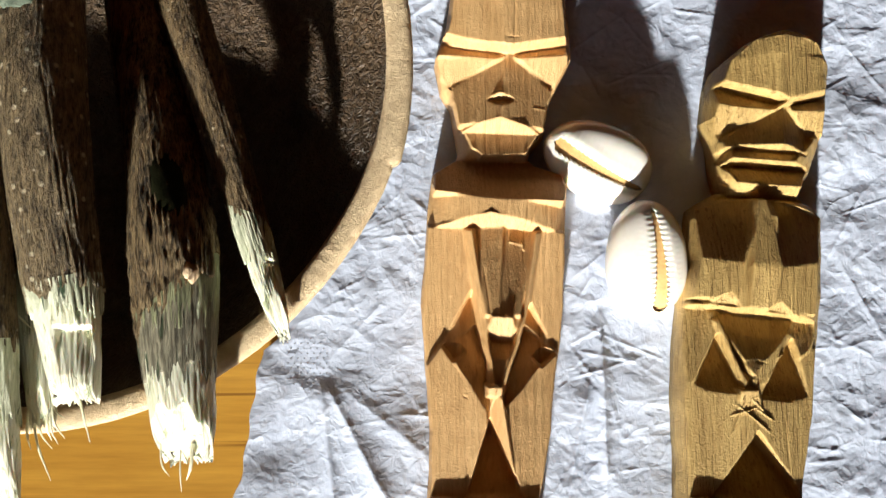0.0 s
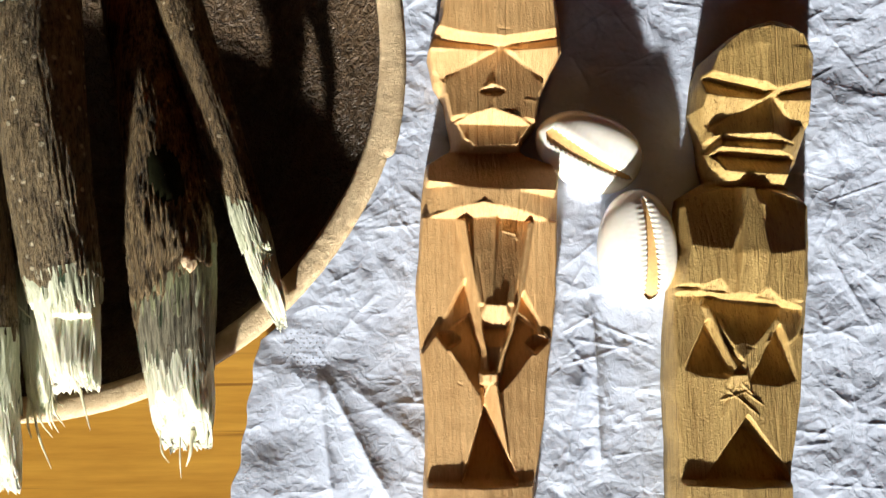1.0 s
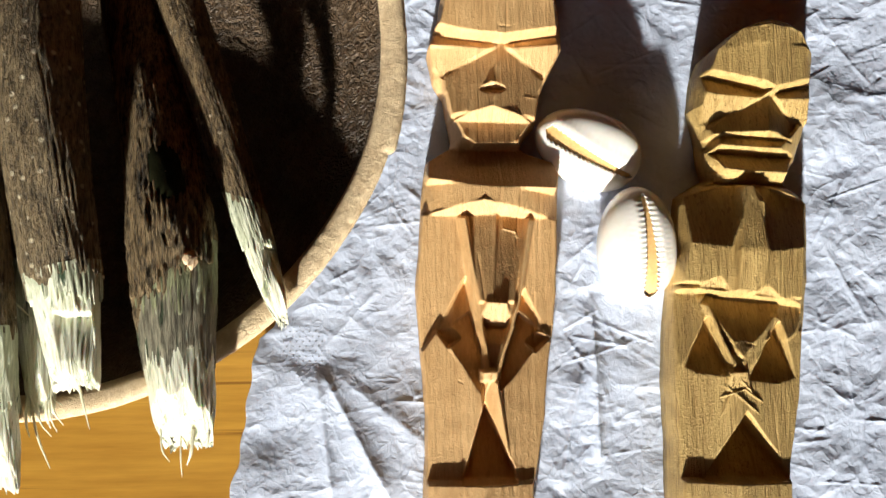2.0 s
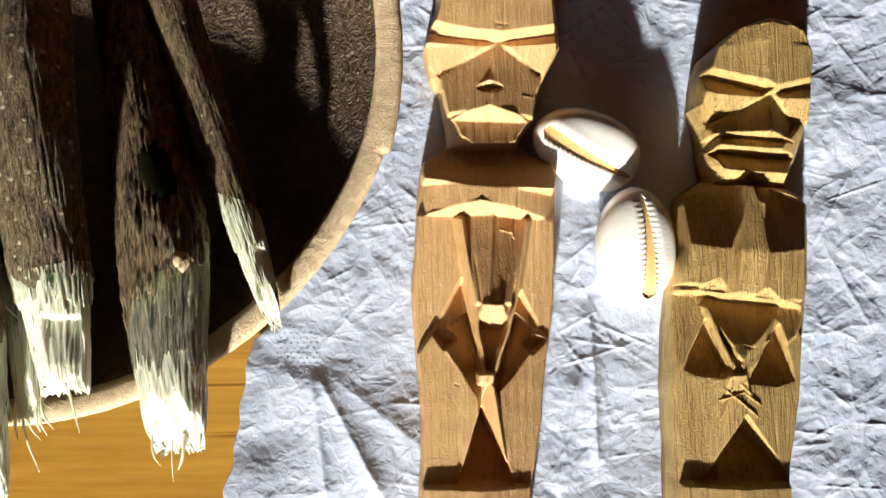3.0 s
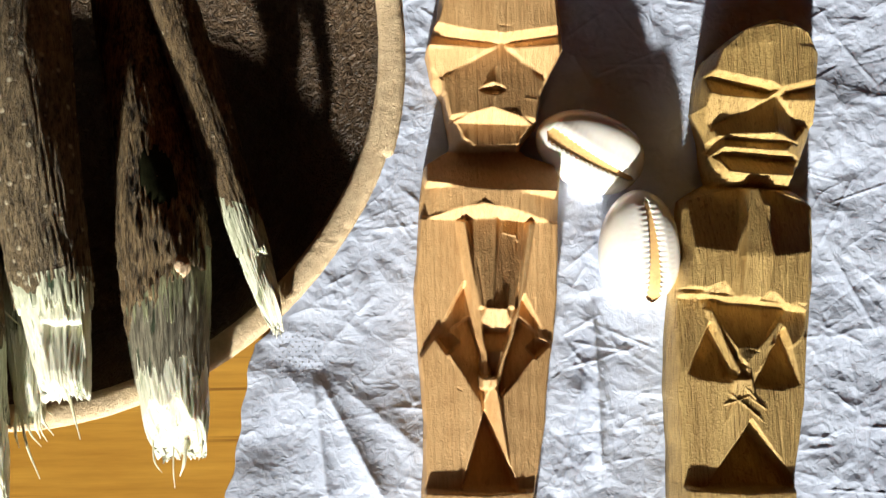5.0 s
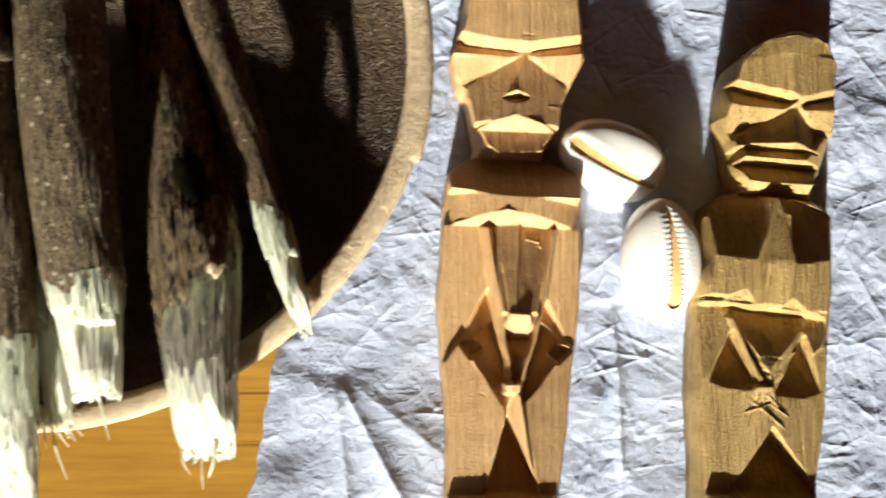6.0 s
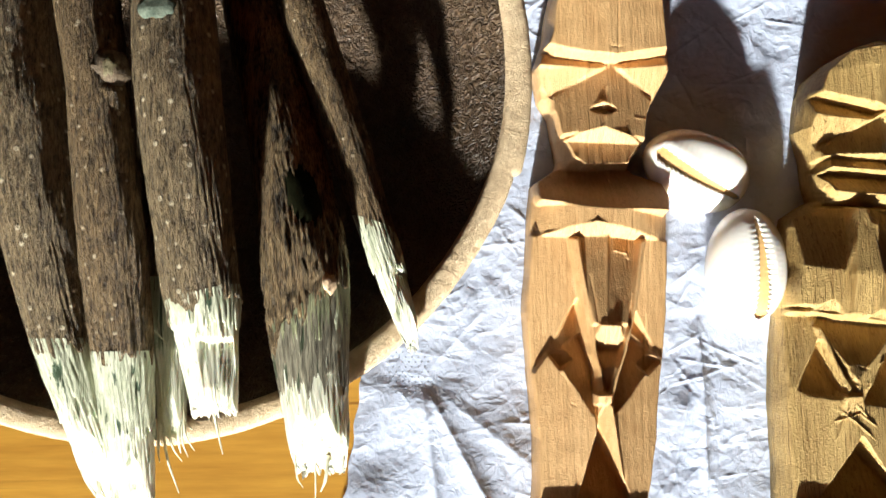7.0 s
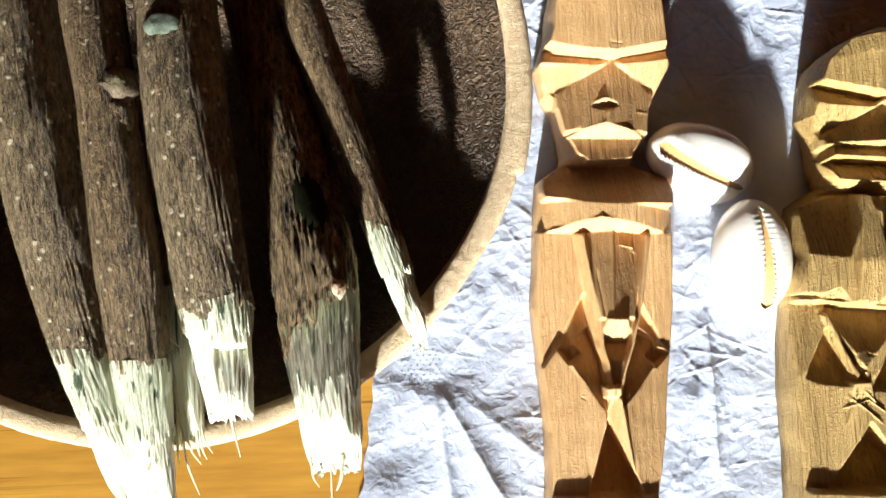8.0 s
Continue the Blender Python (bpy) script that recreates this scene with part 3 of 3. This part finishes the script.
# ---- the shells ----
def shell(label, x, y, turn, length, width, height, slit_at, bow, gape, ribbed, lean):
    """A cowrie lying on its back: an egg-shaped body with a toothed slit along its upper face. slit_at: the slit's offset from the
    middle at both ends and how it bows; gape: the slit's half width at both ends; ribbed: height of the ribs beside it."""
    thing = empty("cowrie_shell", label, "shell", "cowrie shells")
    ns, nw = 280, 240
    s = np.sin(np.linspace(-1, 1, ns) * np.pi / 2)[:, None]
    phi = np.linspace(0, 2 * np.pi, nw, endpoint=False) + 1e-3
    phi = (phi + 0.35 * np.sin(2 * phi))[None]
    full = np.clip(1 - np.abs(s) ** 2.25, 0, 1) ** 0.5
    half = width / 2 * full * (1 + 0.09 * s) + 0.01
    tall = height / 2 * (0.12 + 0.88 * full)
    W = half * np.sign(np.cos(phi)) * np.abs(np.cos(phi)) ** 0.9
    Z = height / 2 + tall * np.sign(np.sin(phi)) * np.abs(np.sin(phi)) ** np.where(np.sin(phi) > 0, 0.8, 0.95)
    X = s * length / 2 + 0 * phi
    upper = np.clip(np.sin(phi) * 3, 0, 1)
    middle = slit_at[0] + (slit_at[1] - slit_at[0]) * (s + 1) / 2 + bow * (1 - s * s)
    d = W - middle
    saw = 0.5 + 0.5 * np.sin(s * length / 2 / 0.92 * 2 * np.pi)
    reach = np.clip((0.90 - np.abs(s)) / 0.08, 0, 1)
    open_half = (gape[0] + (gape[1] - gape[0]) * (s + 1) / 2) * (1 - 0.2 * saw) * reach
    inside = np.clip((open_half - np.abs(d)) / 0.16 + 0.5, 0, 1) * upper * (reach > 0)
    beside = np.abs(d) - open_half
    lips = np.exp(-((beside - 1.3) / 1.1) ** 2) * reach * upper
    ribs = np.exp(-np.clip(beside, 0, 9) / 1.1) * np.clip(2.9 - beside, 0, 1) * (saw - 0.5) * reach * upper
    Z = Z + 0.22 * lips + ribbed * ribs - 1.2 * inside - 0.25 * np.exp(-(d / 1.1) ** 2) * reach * upper
    faces = grid_faces(ns, nw, wrap=True)
    mesh_object("body", np.stack([X, W, Z], -1).reshape(-1, 3), faces, shell_white, thing)
    ss = np.linspace(-0.9, 0.9, 40)
    mid = slit_at[0] + (slit_at[1] - slit_at[0]) * (ss + 1) / 2 + bow * (1 - ss * ss)
    top = height / 2 + height / 2 * np.clip(1 - np.abs(ss) ** 2.25, 0, 1) ** 0.5 - 0.62
    floor_v = np.stack([np.stack([ss * length / 2, mid + k, top - 0.1 * abs(k)], -1) for k in (-1.3, -0.5, 0.5, 1.3)], 1)
    mesh_object("aperture", floor_v.reshape(-1, 3), grid_faces(40, 4), shell_inside, thing, "orange-brown inside of the slit")
    thing.matrix_world = pose(x * MM, y * MM, 1.9 * MM) @ pose(0, 0, 0, lean, 0, 0) @ pose(0, 0, 0, 0, 0, turn)
    return thing


shell("glossy white cowrie shell lying slit side up beside the figurine", 29.6, 29.9, -23, 20.4, 13.8, 9.0, (0.7, -1.3), -0.4, (1.5, 0.3), 0.03, 24)
shell("glossy white cowrie shell with toothed slit leaning by the figurine", 37.8, 11.5, -87, 20.8, 14.2, 9.5, (0.4, 1.6), 0.5, (0.3, 1.5), 0.09, 13)


# ---- the bowl ----
def make_bowl():
    bowl = empty("wooden_bowl", "round dark brown wooden bowl with a rough pale rim", "bowl")
    turns = 900
    a = np.linspace(0, 2 * np.pi, turns, endpoint=False)[None]
    wob = 0.3 * wave(np.cos(a) * 1.2, np.sin(a) * 1.2, 0, 4)
    past = (a + 0.325) % (2 * np.pi)
    chip = 0.9 * np.exp(-past / 0.22) * np.clip(past / 0.012, 0, 1) - 0.5 * np.exp(-((past - 0.006) / 0.01) ** 2)  # the chip in the rim

    def ring_mesh(name, r, z, mat, rough, seed, cap):
        r, z = np.array(r)[:, None], np.array(z)[:, None]
        fx, fy = r * np.cos(a), r * np.sin(a)
        lump = rough * (np.abs(wave(fx / 2.6, fy / 2.6, z / 2.6, seed)) * 1.1 + 0.5 * wave(fx / 9, fy / 9, z / 9, seed + 1))
        rr = r + wob * (r > 45) + chip * (r > 56.2) + lump * (0.35 if rough else 0)
        v = np.stack([rr * np.cos(a), rr * np.sin(a), z + lump * 0.5 + 0 * a], -1)
        faces = grid_faces(len(r), turns, wrap=True)
        if cap:
            faces.append([(len(r) - 1) * turns + i for i in range(turns)])
        mesh_object(name, v.reshape(-1, 3), faces, mat, bowl)

    t = np.linspace(0, 1, 120)
    ring_mesh("inside", 54.9 * (1 - 0.97 * t), 5.4 + 20.2 * (1 - 0.97 * t) ** 2.85, bowl_inside, 0.55, 5, True)
    ring_mesh("rim", [58.55, 58.75, 58.5, 57.9, 57.2, 56.6, 56.0, 55.5, 55.1, 54.8, 54.6], [24.2, 25.4, 26.2, 26.5, 26.6, 26.6, 26.5, 26.4, 26.1, 25.6, 24.6], bowl_rim, 0.16, 6, False)
    t = np.linspace(0, 1, 24)
    ring_mesh("outside", 58.4 - 28 * t ** 1.6, 24.6 - 24.6 * t, bowl_inside, 0.0, 7, True)
    bowl.location = (-62.2 * MM, 41.7 * MM, 0)


make_bowl()


# ---- the sticks ----
def stick(label, mat, ys, xs, zs, rs, cut_y, end_y, ridged, seed, chamfer, tip=0.75, cut_slope=0.0, warts=0.0, gouge=None, stain=None,
          inner=((streaked_green, 3.0, "ragged streaked green-white inner bark"),)):
    """A branch with its bark on down to cut_y and peeled, splintered wood from there to end_y. chamfer: (where, slope) of the cut that
    pares the end from above; gouge: (from y, to y, depth, x from, x to) of a hollow chisel cut; stain: (y, half length, angle, half width)."""
    thing = empty("stick", label, "stick", "sticks on the bowl")
    ring = 240
    a = np.linspace(0, 2 * np.pi, ring, endpoint=False)[None]
    ca, sa = np.cos(a), np.sin(a)

    fine_y = np.arange(ys[0] - 12, ys[-1] + 12, 0.5)
    bell = np.exp(-(np.arange(-12, 13) * 0.5 / 3.0) ** 2)

    def smooth(c):
        ends = (ys[0], ys[-1])
        slope = ((c[1] - c[0]) / (ys[1] - ys[0]), (c[-1] - c[-2]) / (ys[-1] - ys[-2]))
        flat = np.interp(fine_y, ys, c) + slope[0] * np.minimum(fine_y - ends[0], 0) + slope[1] * np.maximum(fine_y - ends[1], 0)
        return np.convolve(np.pad(flat, 12, mode="edge"), bell / bell.sum(), "valid")

    lines_ = [smooth(c) for c in (xs, zs, rs)]

    def axis(y):
        """The stick's middle line and radius at y, with no kinks."""
        return [np.interp(y, fine_y, c) for c in lines_]

    def sweep(y, shrink, lump, round_to=a):
        x, z, r = axis(y)
        r = r * shrink + lump
        return np.stack([x + r * np.cos(round_to), y + 0 * x + 0 * round_to, z + r * np.sin(round_to)], -1)

    rows = int((ys[-1] - cut_y) / 0.4)
    t = np.linspace(0, 1, rows)[:, None]
    jag = 1.1 * wave(ca * 1.5, sa * 1.5, 0, seed) + 0.4 * wave(ca * 5, sa * 5, 0, seed + 1)
    lower = cut_y + jag + cut_slope * ca
    y = lower + (ys[-1] - lower) * t
    near = np.interp(y, [cut_y, cut_y + 22, cut_y + 50], [1.0, 0.4, 0.08])
    grooves = np.abs(wave(ca * 5, sa * 5, y / 15, seed + 2)) * 0.34 + np.abs(wave(ca * 9, sa * 9, y / 8, seed + 3)) * 0.22
    lump = ridged * near * (grooves - 0.3) + 0.10 * wave(ca * 1.2, y / 18, sa, seed + 4)
    lump = lump + 0.05 * np.abs(wave(ca * 12, sa * 12, y / 5, seed + 9)) + 0.03 * wave(ca * 18, sa * 18, y / 2.5, seed + 10)
    if ridged > 0.8:
        lump = lump + 0.34 * near * np.abs(wave(ca * 6, sa * 6, y / 3.5, seed + 12)) - 0.12 * near
    spots = np.clip(wave(ca * 4.6, sa * 4.6, y / 1.7, seed + 5) - 1.25, 0, 1)
    lump = lump + warts * spots
    v = sweep(y, 1.0, lump)
    edge = sweep(y[:1], 0.8, 0 * lump[:1])
    v = np.concatenate([edge, v], 0)
    faces = grid_faces(len(v), ring, wrap=True)
    faces.append([(len(v) - 1) * ring + i for i in range(ring)][::-1])
    mesh_object("bark", v.reshape(-1, 3), faces, mat, thing)
    if stain:
        k, q = np.linspace(0.02, 1, 14)[:, None], np.linspace(0, 2 * np.pi, 48, endpoint=False)[None]
        k = k * (1 + 0.1 * wave(np.cos(q), np.sin(q), 0, seed + 20))
        v = sweep(stain[0] + stain[1] * k * np.sin(q), 1.0, 0.26 - 0.5 * k ** 4, stain[2] + stain[3] * k * np.cos(q))
        mesh_object("stain", v.reshape(-1, 3), grid_faces(14, 48, wrap=True), moss_green, thing, "dark green stain on the bark")

    def peeled(name, y_top, y_low, material_, shrink_top, shrink_low, ragged, part_seed, lab):
        n = max(18, int((y_top - y_low) / 0.25))
        t = np.linspace(0, 1, n)[:, None]
        shard = ragged * (np.abs(wave(ca * 3, sa * 3, 0, part_seed)) + 0.4 * wave(ca * 9, sa * 9, 0, part_seed + 1))
        y = y_top + cut_slope * ca + (y_low + shard - y_top - cut_slope * ca) * t
        shrink = shrink_top + (shrink_low - shrink_top) * t ** 2
        lump = 0.12 * (np.abs(wave(ca * 4, sa * 4, y / 9, part_seed + 2)) - 0.4) + 0.07 * wave(ca * 9, sa * 9, y / 6, part_seed + 3)
        v = sweep(y, shrink, lump)
        x, z, r = axis(y)
        lid = z + r * shrink + 0.3 - chamfer[1] * np.clip(chamfer[0] + 1.2 * wave(ca * 1.4, sa, 0, seed + 15) - y, 0, 99)
        v[..., 2] = np.minimum(v[..., 2], np.maximum(lid + 0.12 * wave(v[..., 0] / 0.8, y / 7, 0, seed + 16), z - r * 0.6))
        if gouge:
            across = np.clip((v[..., 0] - gouge[3]) / 0.35, 0, 1) * np.clip((gouge[4] - v[..., 0]) / 0.35, 0, 1)
            along = np.clip((gouge[0] - y) / 0.5, 0, 1) * np.clip((y - gouge[1]) / (gouge[0] - gouge[1]), 0, 1)
            v[..., 2] -= gouge[2] * across * along * (sa > 0)
        core = v[-1:].mean(1, keepdims=True) + np.array([0, 1.2, 0])
        v = np.concatenate([v, v[-1:] * 0.45 + core * 0.55 + np.array([0, 0.5, 0]) * np.sin(a * 7)[..., None]], 0)
        f = grid_faces(len(v), ring, wrap=True)
        f.append([(len(v) - 1) * ring + i for i in range(ring)])
        f = [q[::-1] for q in f]
        return mesh_object(name, v.reshape(-1, 3), f, material_, thing, lab)

    tip_part = peeled("peeled_end", cut_y + 2.0, end_y, peeled_wood, 0.9, tip, 1.6, seed + 6, "peeled pale greenish-white wood with a splintered tip")
    for k, (mat_in, reach, lab) in enumerate(inner):
        peeled("inner_bark", cut_y + 1.6, cut_y - reach, mat_in, 0.99 - 0.02 * k, 0.95 - 0.03 * k, 3.4, seed + 8 + k, lab)
    return thing, tip_part


def strand(parent, points, radius):
    """A loose wood fibre."""
    cu = bpy.data.curves.new("fibre", "CURVE")
    cu.dimensions, cu.bevel_depth, cu.bevel_resolution = "3D", radius * MM, 1
    sp = cu.splines.new("BEZIER")
    sp.bezier_points.add(len(points) - 1)
    for b, p in zip(sp.bezier_points, points):
        b.co = Vector(p) * MM
        b.handle_left_type = b.handle_right_type = "AUTO"
    sp.bezier_points[-1].radius = 0.3
    cu.materials.append(fibre_white)
    ob = new("fibre", cu)
    ob.parent = parent
    return ob


def lump_part(name, parent, x, y, z, sx, sy, sz, mat, seed, label="", rough=0.18):
    """A small uneven knob."""
    n, m = 26, 18
    a, b = np.linspace(0, 2 * np.pi, n, endpoint=False)[None], np.linspace(-1.5707, 1.5707, m)[:, None]
    d = np.stack([np.cos(b) * np.cos(a), np.cos(b) * np.sin(a), np.sin(b) + 0 * a], -1)
    k = 1 + rough * wave(d[..., 0] * 0.9, d[..., 1] * 0.9, d[..., 2] * 0.9, seed) + rough * 0.3 * wave(d[..., 0] * 2, d[..., 1] * 3, d[..., 2] * 3, seed + 1)
    v = d * k[..., None] * np.array([sx, sy, sz]) + np.array([x, y, z])
    return mesh_object(name, v.reshape(-1, 3), grid_faces(m, n, wrap=True), mat, parent, label)


s1, tip1 = stick("grey-brown stick with peeled pale end resting on the bowl rim", bark_grey,
                 [-24, -21, -3, 16.4, 30, 48, 75, 96], [-63.0, -63.8, -69.2, -73.2, -75.5, -78.5, -83, -86], [30.5, 31, 33.5, 35.6, 36, 34.6, 30.5, 27.0], [3.2, 3.8, 4.3, 5.6, 5.8, 5.9, 6, 6],
                 -2.5, -23.5, 0.6, 11, (-12, 0.3), 0.85, warts=0.3, inner=((streaked_green, 9.0, "ragged streaked green-white inner bark"),))
s2, tip2 = stick("brown stick with a knot and a frayed pale end", bark_brown,
                 [-26, -21.5, -3.7, 12, 22, 32, 47, 75, 96], [-60.2, -60.2, -60.8, -61.9, -63, -64.1, -66.9, -72, -75.5], [32, 32.5, 36, 38.2, 38.9, 39, 37.4, 32.6, 29], [2.8, 3.2, 3.9, 4.3, 4.1, 4.0, 4.3, 4.6, 4.8],
                 -4.2, -26, 0.55, 23, (-15, 0.3), 0.9, warts=0.25, inner=((streaked_green, 10.0, "ragged streaked green-white inner bark"),))
s3, tip3 = stick("thick brown warty stick with a chiselled pale end", bark_grey,
                 [-12, -11, 3, 11.4, 20, 33, 45, 75, 96], [-48.6, -48.6, -49.8, -50.8, -52, -53.7, -55.1, -60, -63], [35.0, 35.0, 37.2, 38.3, 38.9, 38.5, 36.9, 32, 28.5], [3.6, 3.7, 5.0, 5.2, 5.4, 5.7, 5.7, 5.8, 5.8],
                 3.4, -11.6, 0.6, 37, (-7.6, 0.7), 0.8, 1.2, warts=0.4, gouge=(-1.0, -7.4, 1.9, -49.6, -45.6), inner=((streaked_green, 3.0, "ragged streaked green-white inner bark"),))
s4, tip4 = stick("dark rough-barked stick with green inner bark and white splintered tip", bark_rough,
                 [-21, -16.3, -7.5, 4, 11.2, 27.5, 47, 84], [-35.0, -34.8, -35.9, -36.6, -37.3, -40.5, -45.5, -54], [31.4, 31.7, 31.8, 31.6, 31.4, 29.4, 25.5, 22.0], [3.6, 4.7, 5.4, 6.0, 6.2, 5.3, 5.0, 5.0],
                 2.2, -20.5, 1.0, 41, (-10.5, 0.6), 0.9, 5.5, stain=(18.5, 5.2, 1.25, 0.5),
                 inner=((peeled_green, 3.5, "ragged green inner bark"), (grey_wood, 11.0, "grey streaky bared wood")))
s5, tip5 = stick("thin brown stick with a slanting whittled pale tip", bark_brown,
                 [-3.6, 1.1, 15, 31, 49.4, 92], [-21.6, -22.9, -27.3, -32.5, -38.8, -53], [29.0, 29.3, 29.4, 29.3, 28.2, 23.5], [1.2, 2.5, 2.8, 3.4, 3.6, 4.0],
                 14, -3.2, 0.45, 53, (5, 0.25), 0.6, -1.0, gouge=(8.5, 0.8, 1.2, -24.2, -21.6), inner=((streaked_green, 6.0, "ragged streaked green-white inner bark"), (peeled_green, 2.0, "ragged green inner bark")))
s6, tip6 = stick("frayed pale split stick lying under the others", bark_brown,
                 [-17, -8, 3, 20, 60, 96], [-55.9, -56.4, -57.6, -59, -62, -66], [29.3, 29.5, 29.6, 28, 25, 25], [2.0, 2.7, 3.0, 3.2, 3.2, 3],
                 6.0, -15.5, 0.3, 61, (-9, 0.3), 0.8, inner=((streaked_green, 9.0, "ragged streaked green-white inner bark"),))

knot = lump_part("knot", s2, -63.0, 34.6, 40.4, 3.3, 3.4, 2.5, knot_dark, 3, "dark weathered knot", 0.13)
lump_part("knot_heart", knot, -61.7, 34.8, 42.1, 1.1, 1.7, 0.7, knot_tan, 13, "worn green-brown heart of the knot", 0.16)
lump_part("swelling", s2, -63.2, 30.4, 40.2, 3.3, 3.6, 2.5, bark_brown, 9, "", 0.1)
lump_part("knot", s3, -55.4, 42.4, 42.6, 2.5, 1.9, 0.8, knot_green, 5, "grey-green cut knot", 0.1)
lump_part("swelling", s3, -55.0, 39.4, 41.4, 3.4, 3.4, 1.9, bark_grey, 15, "", 0.08)
lump_part("twig_stub", s4, -33.1, 6.1, 36.2, 0.9, 1.4, 1.0, chip_tan, 7, "pale tan broken twig stub", 0.34)

random.seed(4)
for who, x, y, z, n, spread in ((tip6, -56.2, -14, 29.5, 7, 2.2), (tip2, -60.2, -24, 32, 4, 2.0), (tip3, -48, -9, 33, 4, 2.4), (tip4, -35, -19.5, 31, 4, 3.6), (tip1, -64, -22, 31, 4, 2.0)):
    for i in range(n):
        px, py = x + random.uniform(-spread, spread), y + random.uniform(0, 3)
        bend, long = random.uniform(-1.2, 1.6), random.uniform(2.0, 5.5)
        strand(who, [(px, py + 1.5, z + 0.6), (px + bend * 0.3, py - long * 0.5, z + 0.4), (px + bend, py - long, z - random.uniform(0, 2))], random.uniform(0.12, 0.26))
strand(tip3, (( -50.2, -8, 32.5), (-49.4, -13, 31.5), (-48.6, -17.5, 30.5)), 0.2)
strand(tip6, ((-57.4, -13, 29.5), (-57.0, -18, 28.5), (-55.6, -23.5, 27)), 0.22)
strand(tip6, ((-60.2, 1.0, 31.5), (-58.2, 0.2, 33), (-56.2, -1.8, 32.4)), 0.22)


# ---- perforations in the cloth's corner ----
def perforations():
    cloth = bpy.data.objects["cloth"]
    me = bpy.data.meshes.new("perforation")
    ring = [(0.16 * math.cos(k * math.pi / 4) * MM, 0.12 * math.sin(k * math.pi / 4) * MM, h * MM) for h in (0, 0.05) for k in range(8)]
    me.from_pydata(ring, [], [list(range(8, 16))] + [[k, (k + 1) % 8, 8 + (k + 1) % 8, 8 + k] for k in range(8)])
    me.materials.append(hole_grey)
    for i in range(-4, 5):
        for j in range(-5, 6):
            x, y = -22.6 + 1.15 * i + 0.55 * (j % 2), -8.2 + 0.9 * j
            if (x + 22.6) ** 2 / 14 + (y + 8.2) ** 2 / 22 > 1 or x < cloth_left(y) + 1.5:
                continue
            ob = new("perforation", me)
            ob.parent = cloth
            ob.location = (x * MM, y * MM, float(cloth_height(np.array([x]), np.array([y]))[0]) * MM)


perforations()
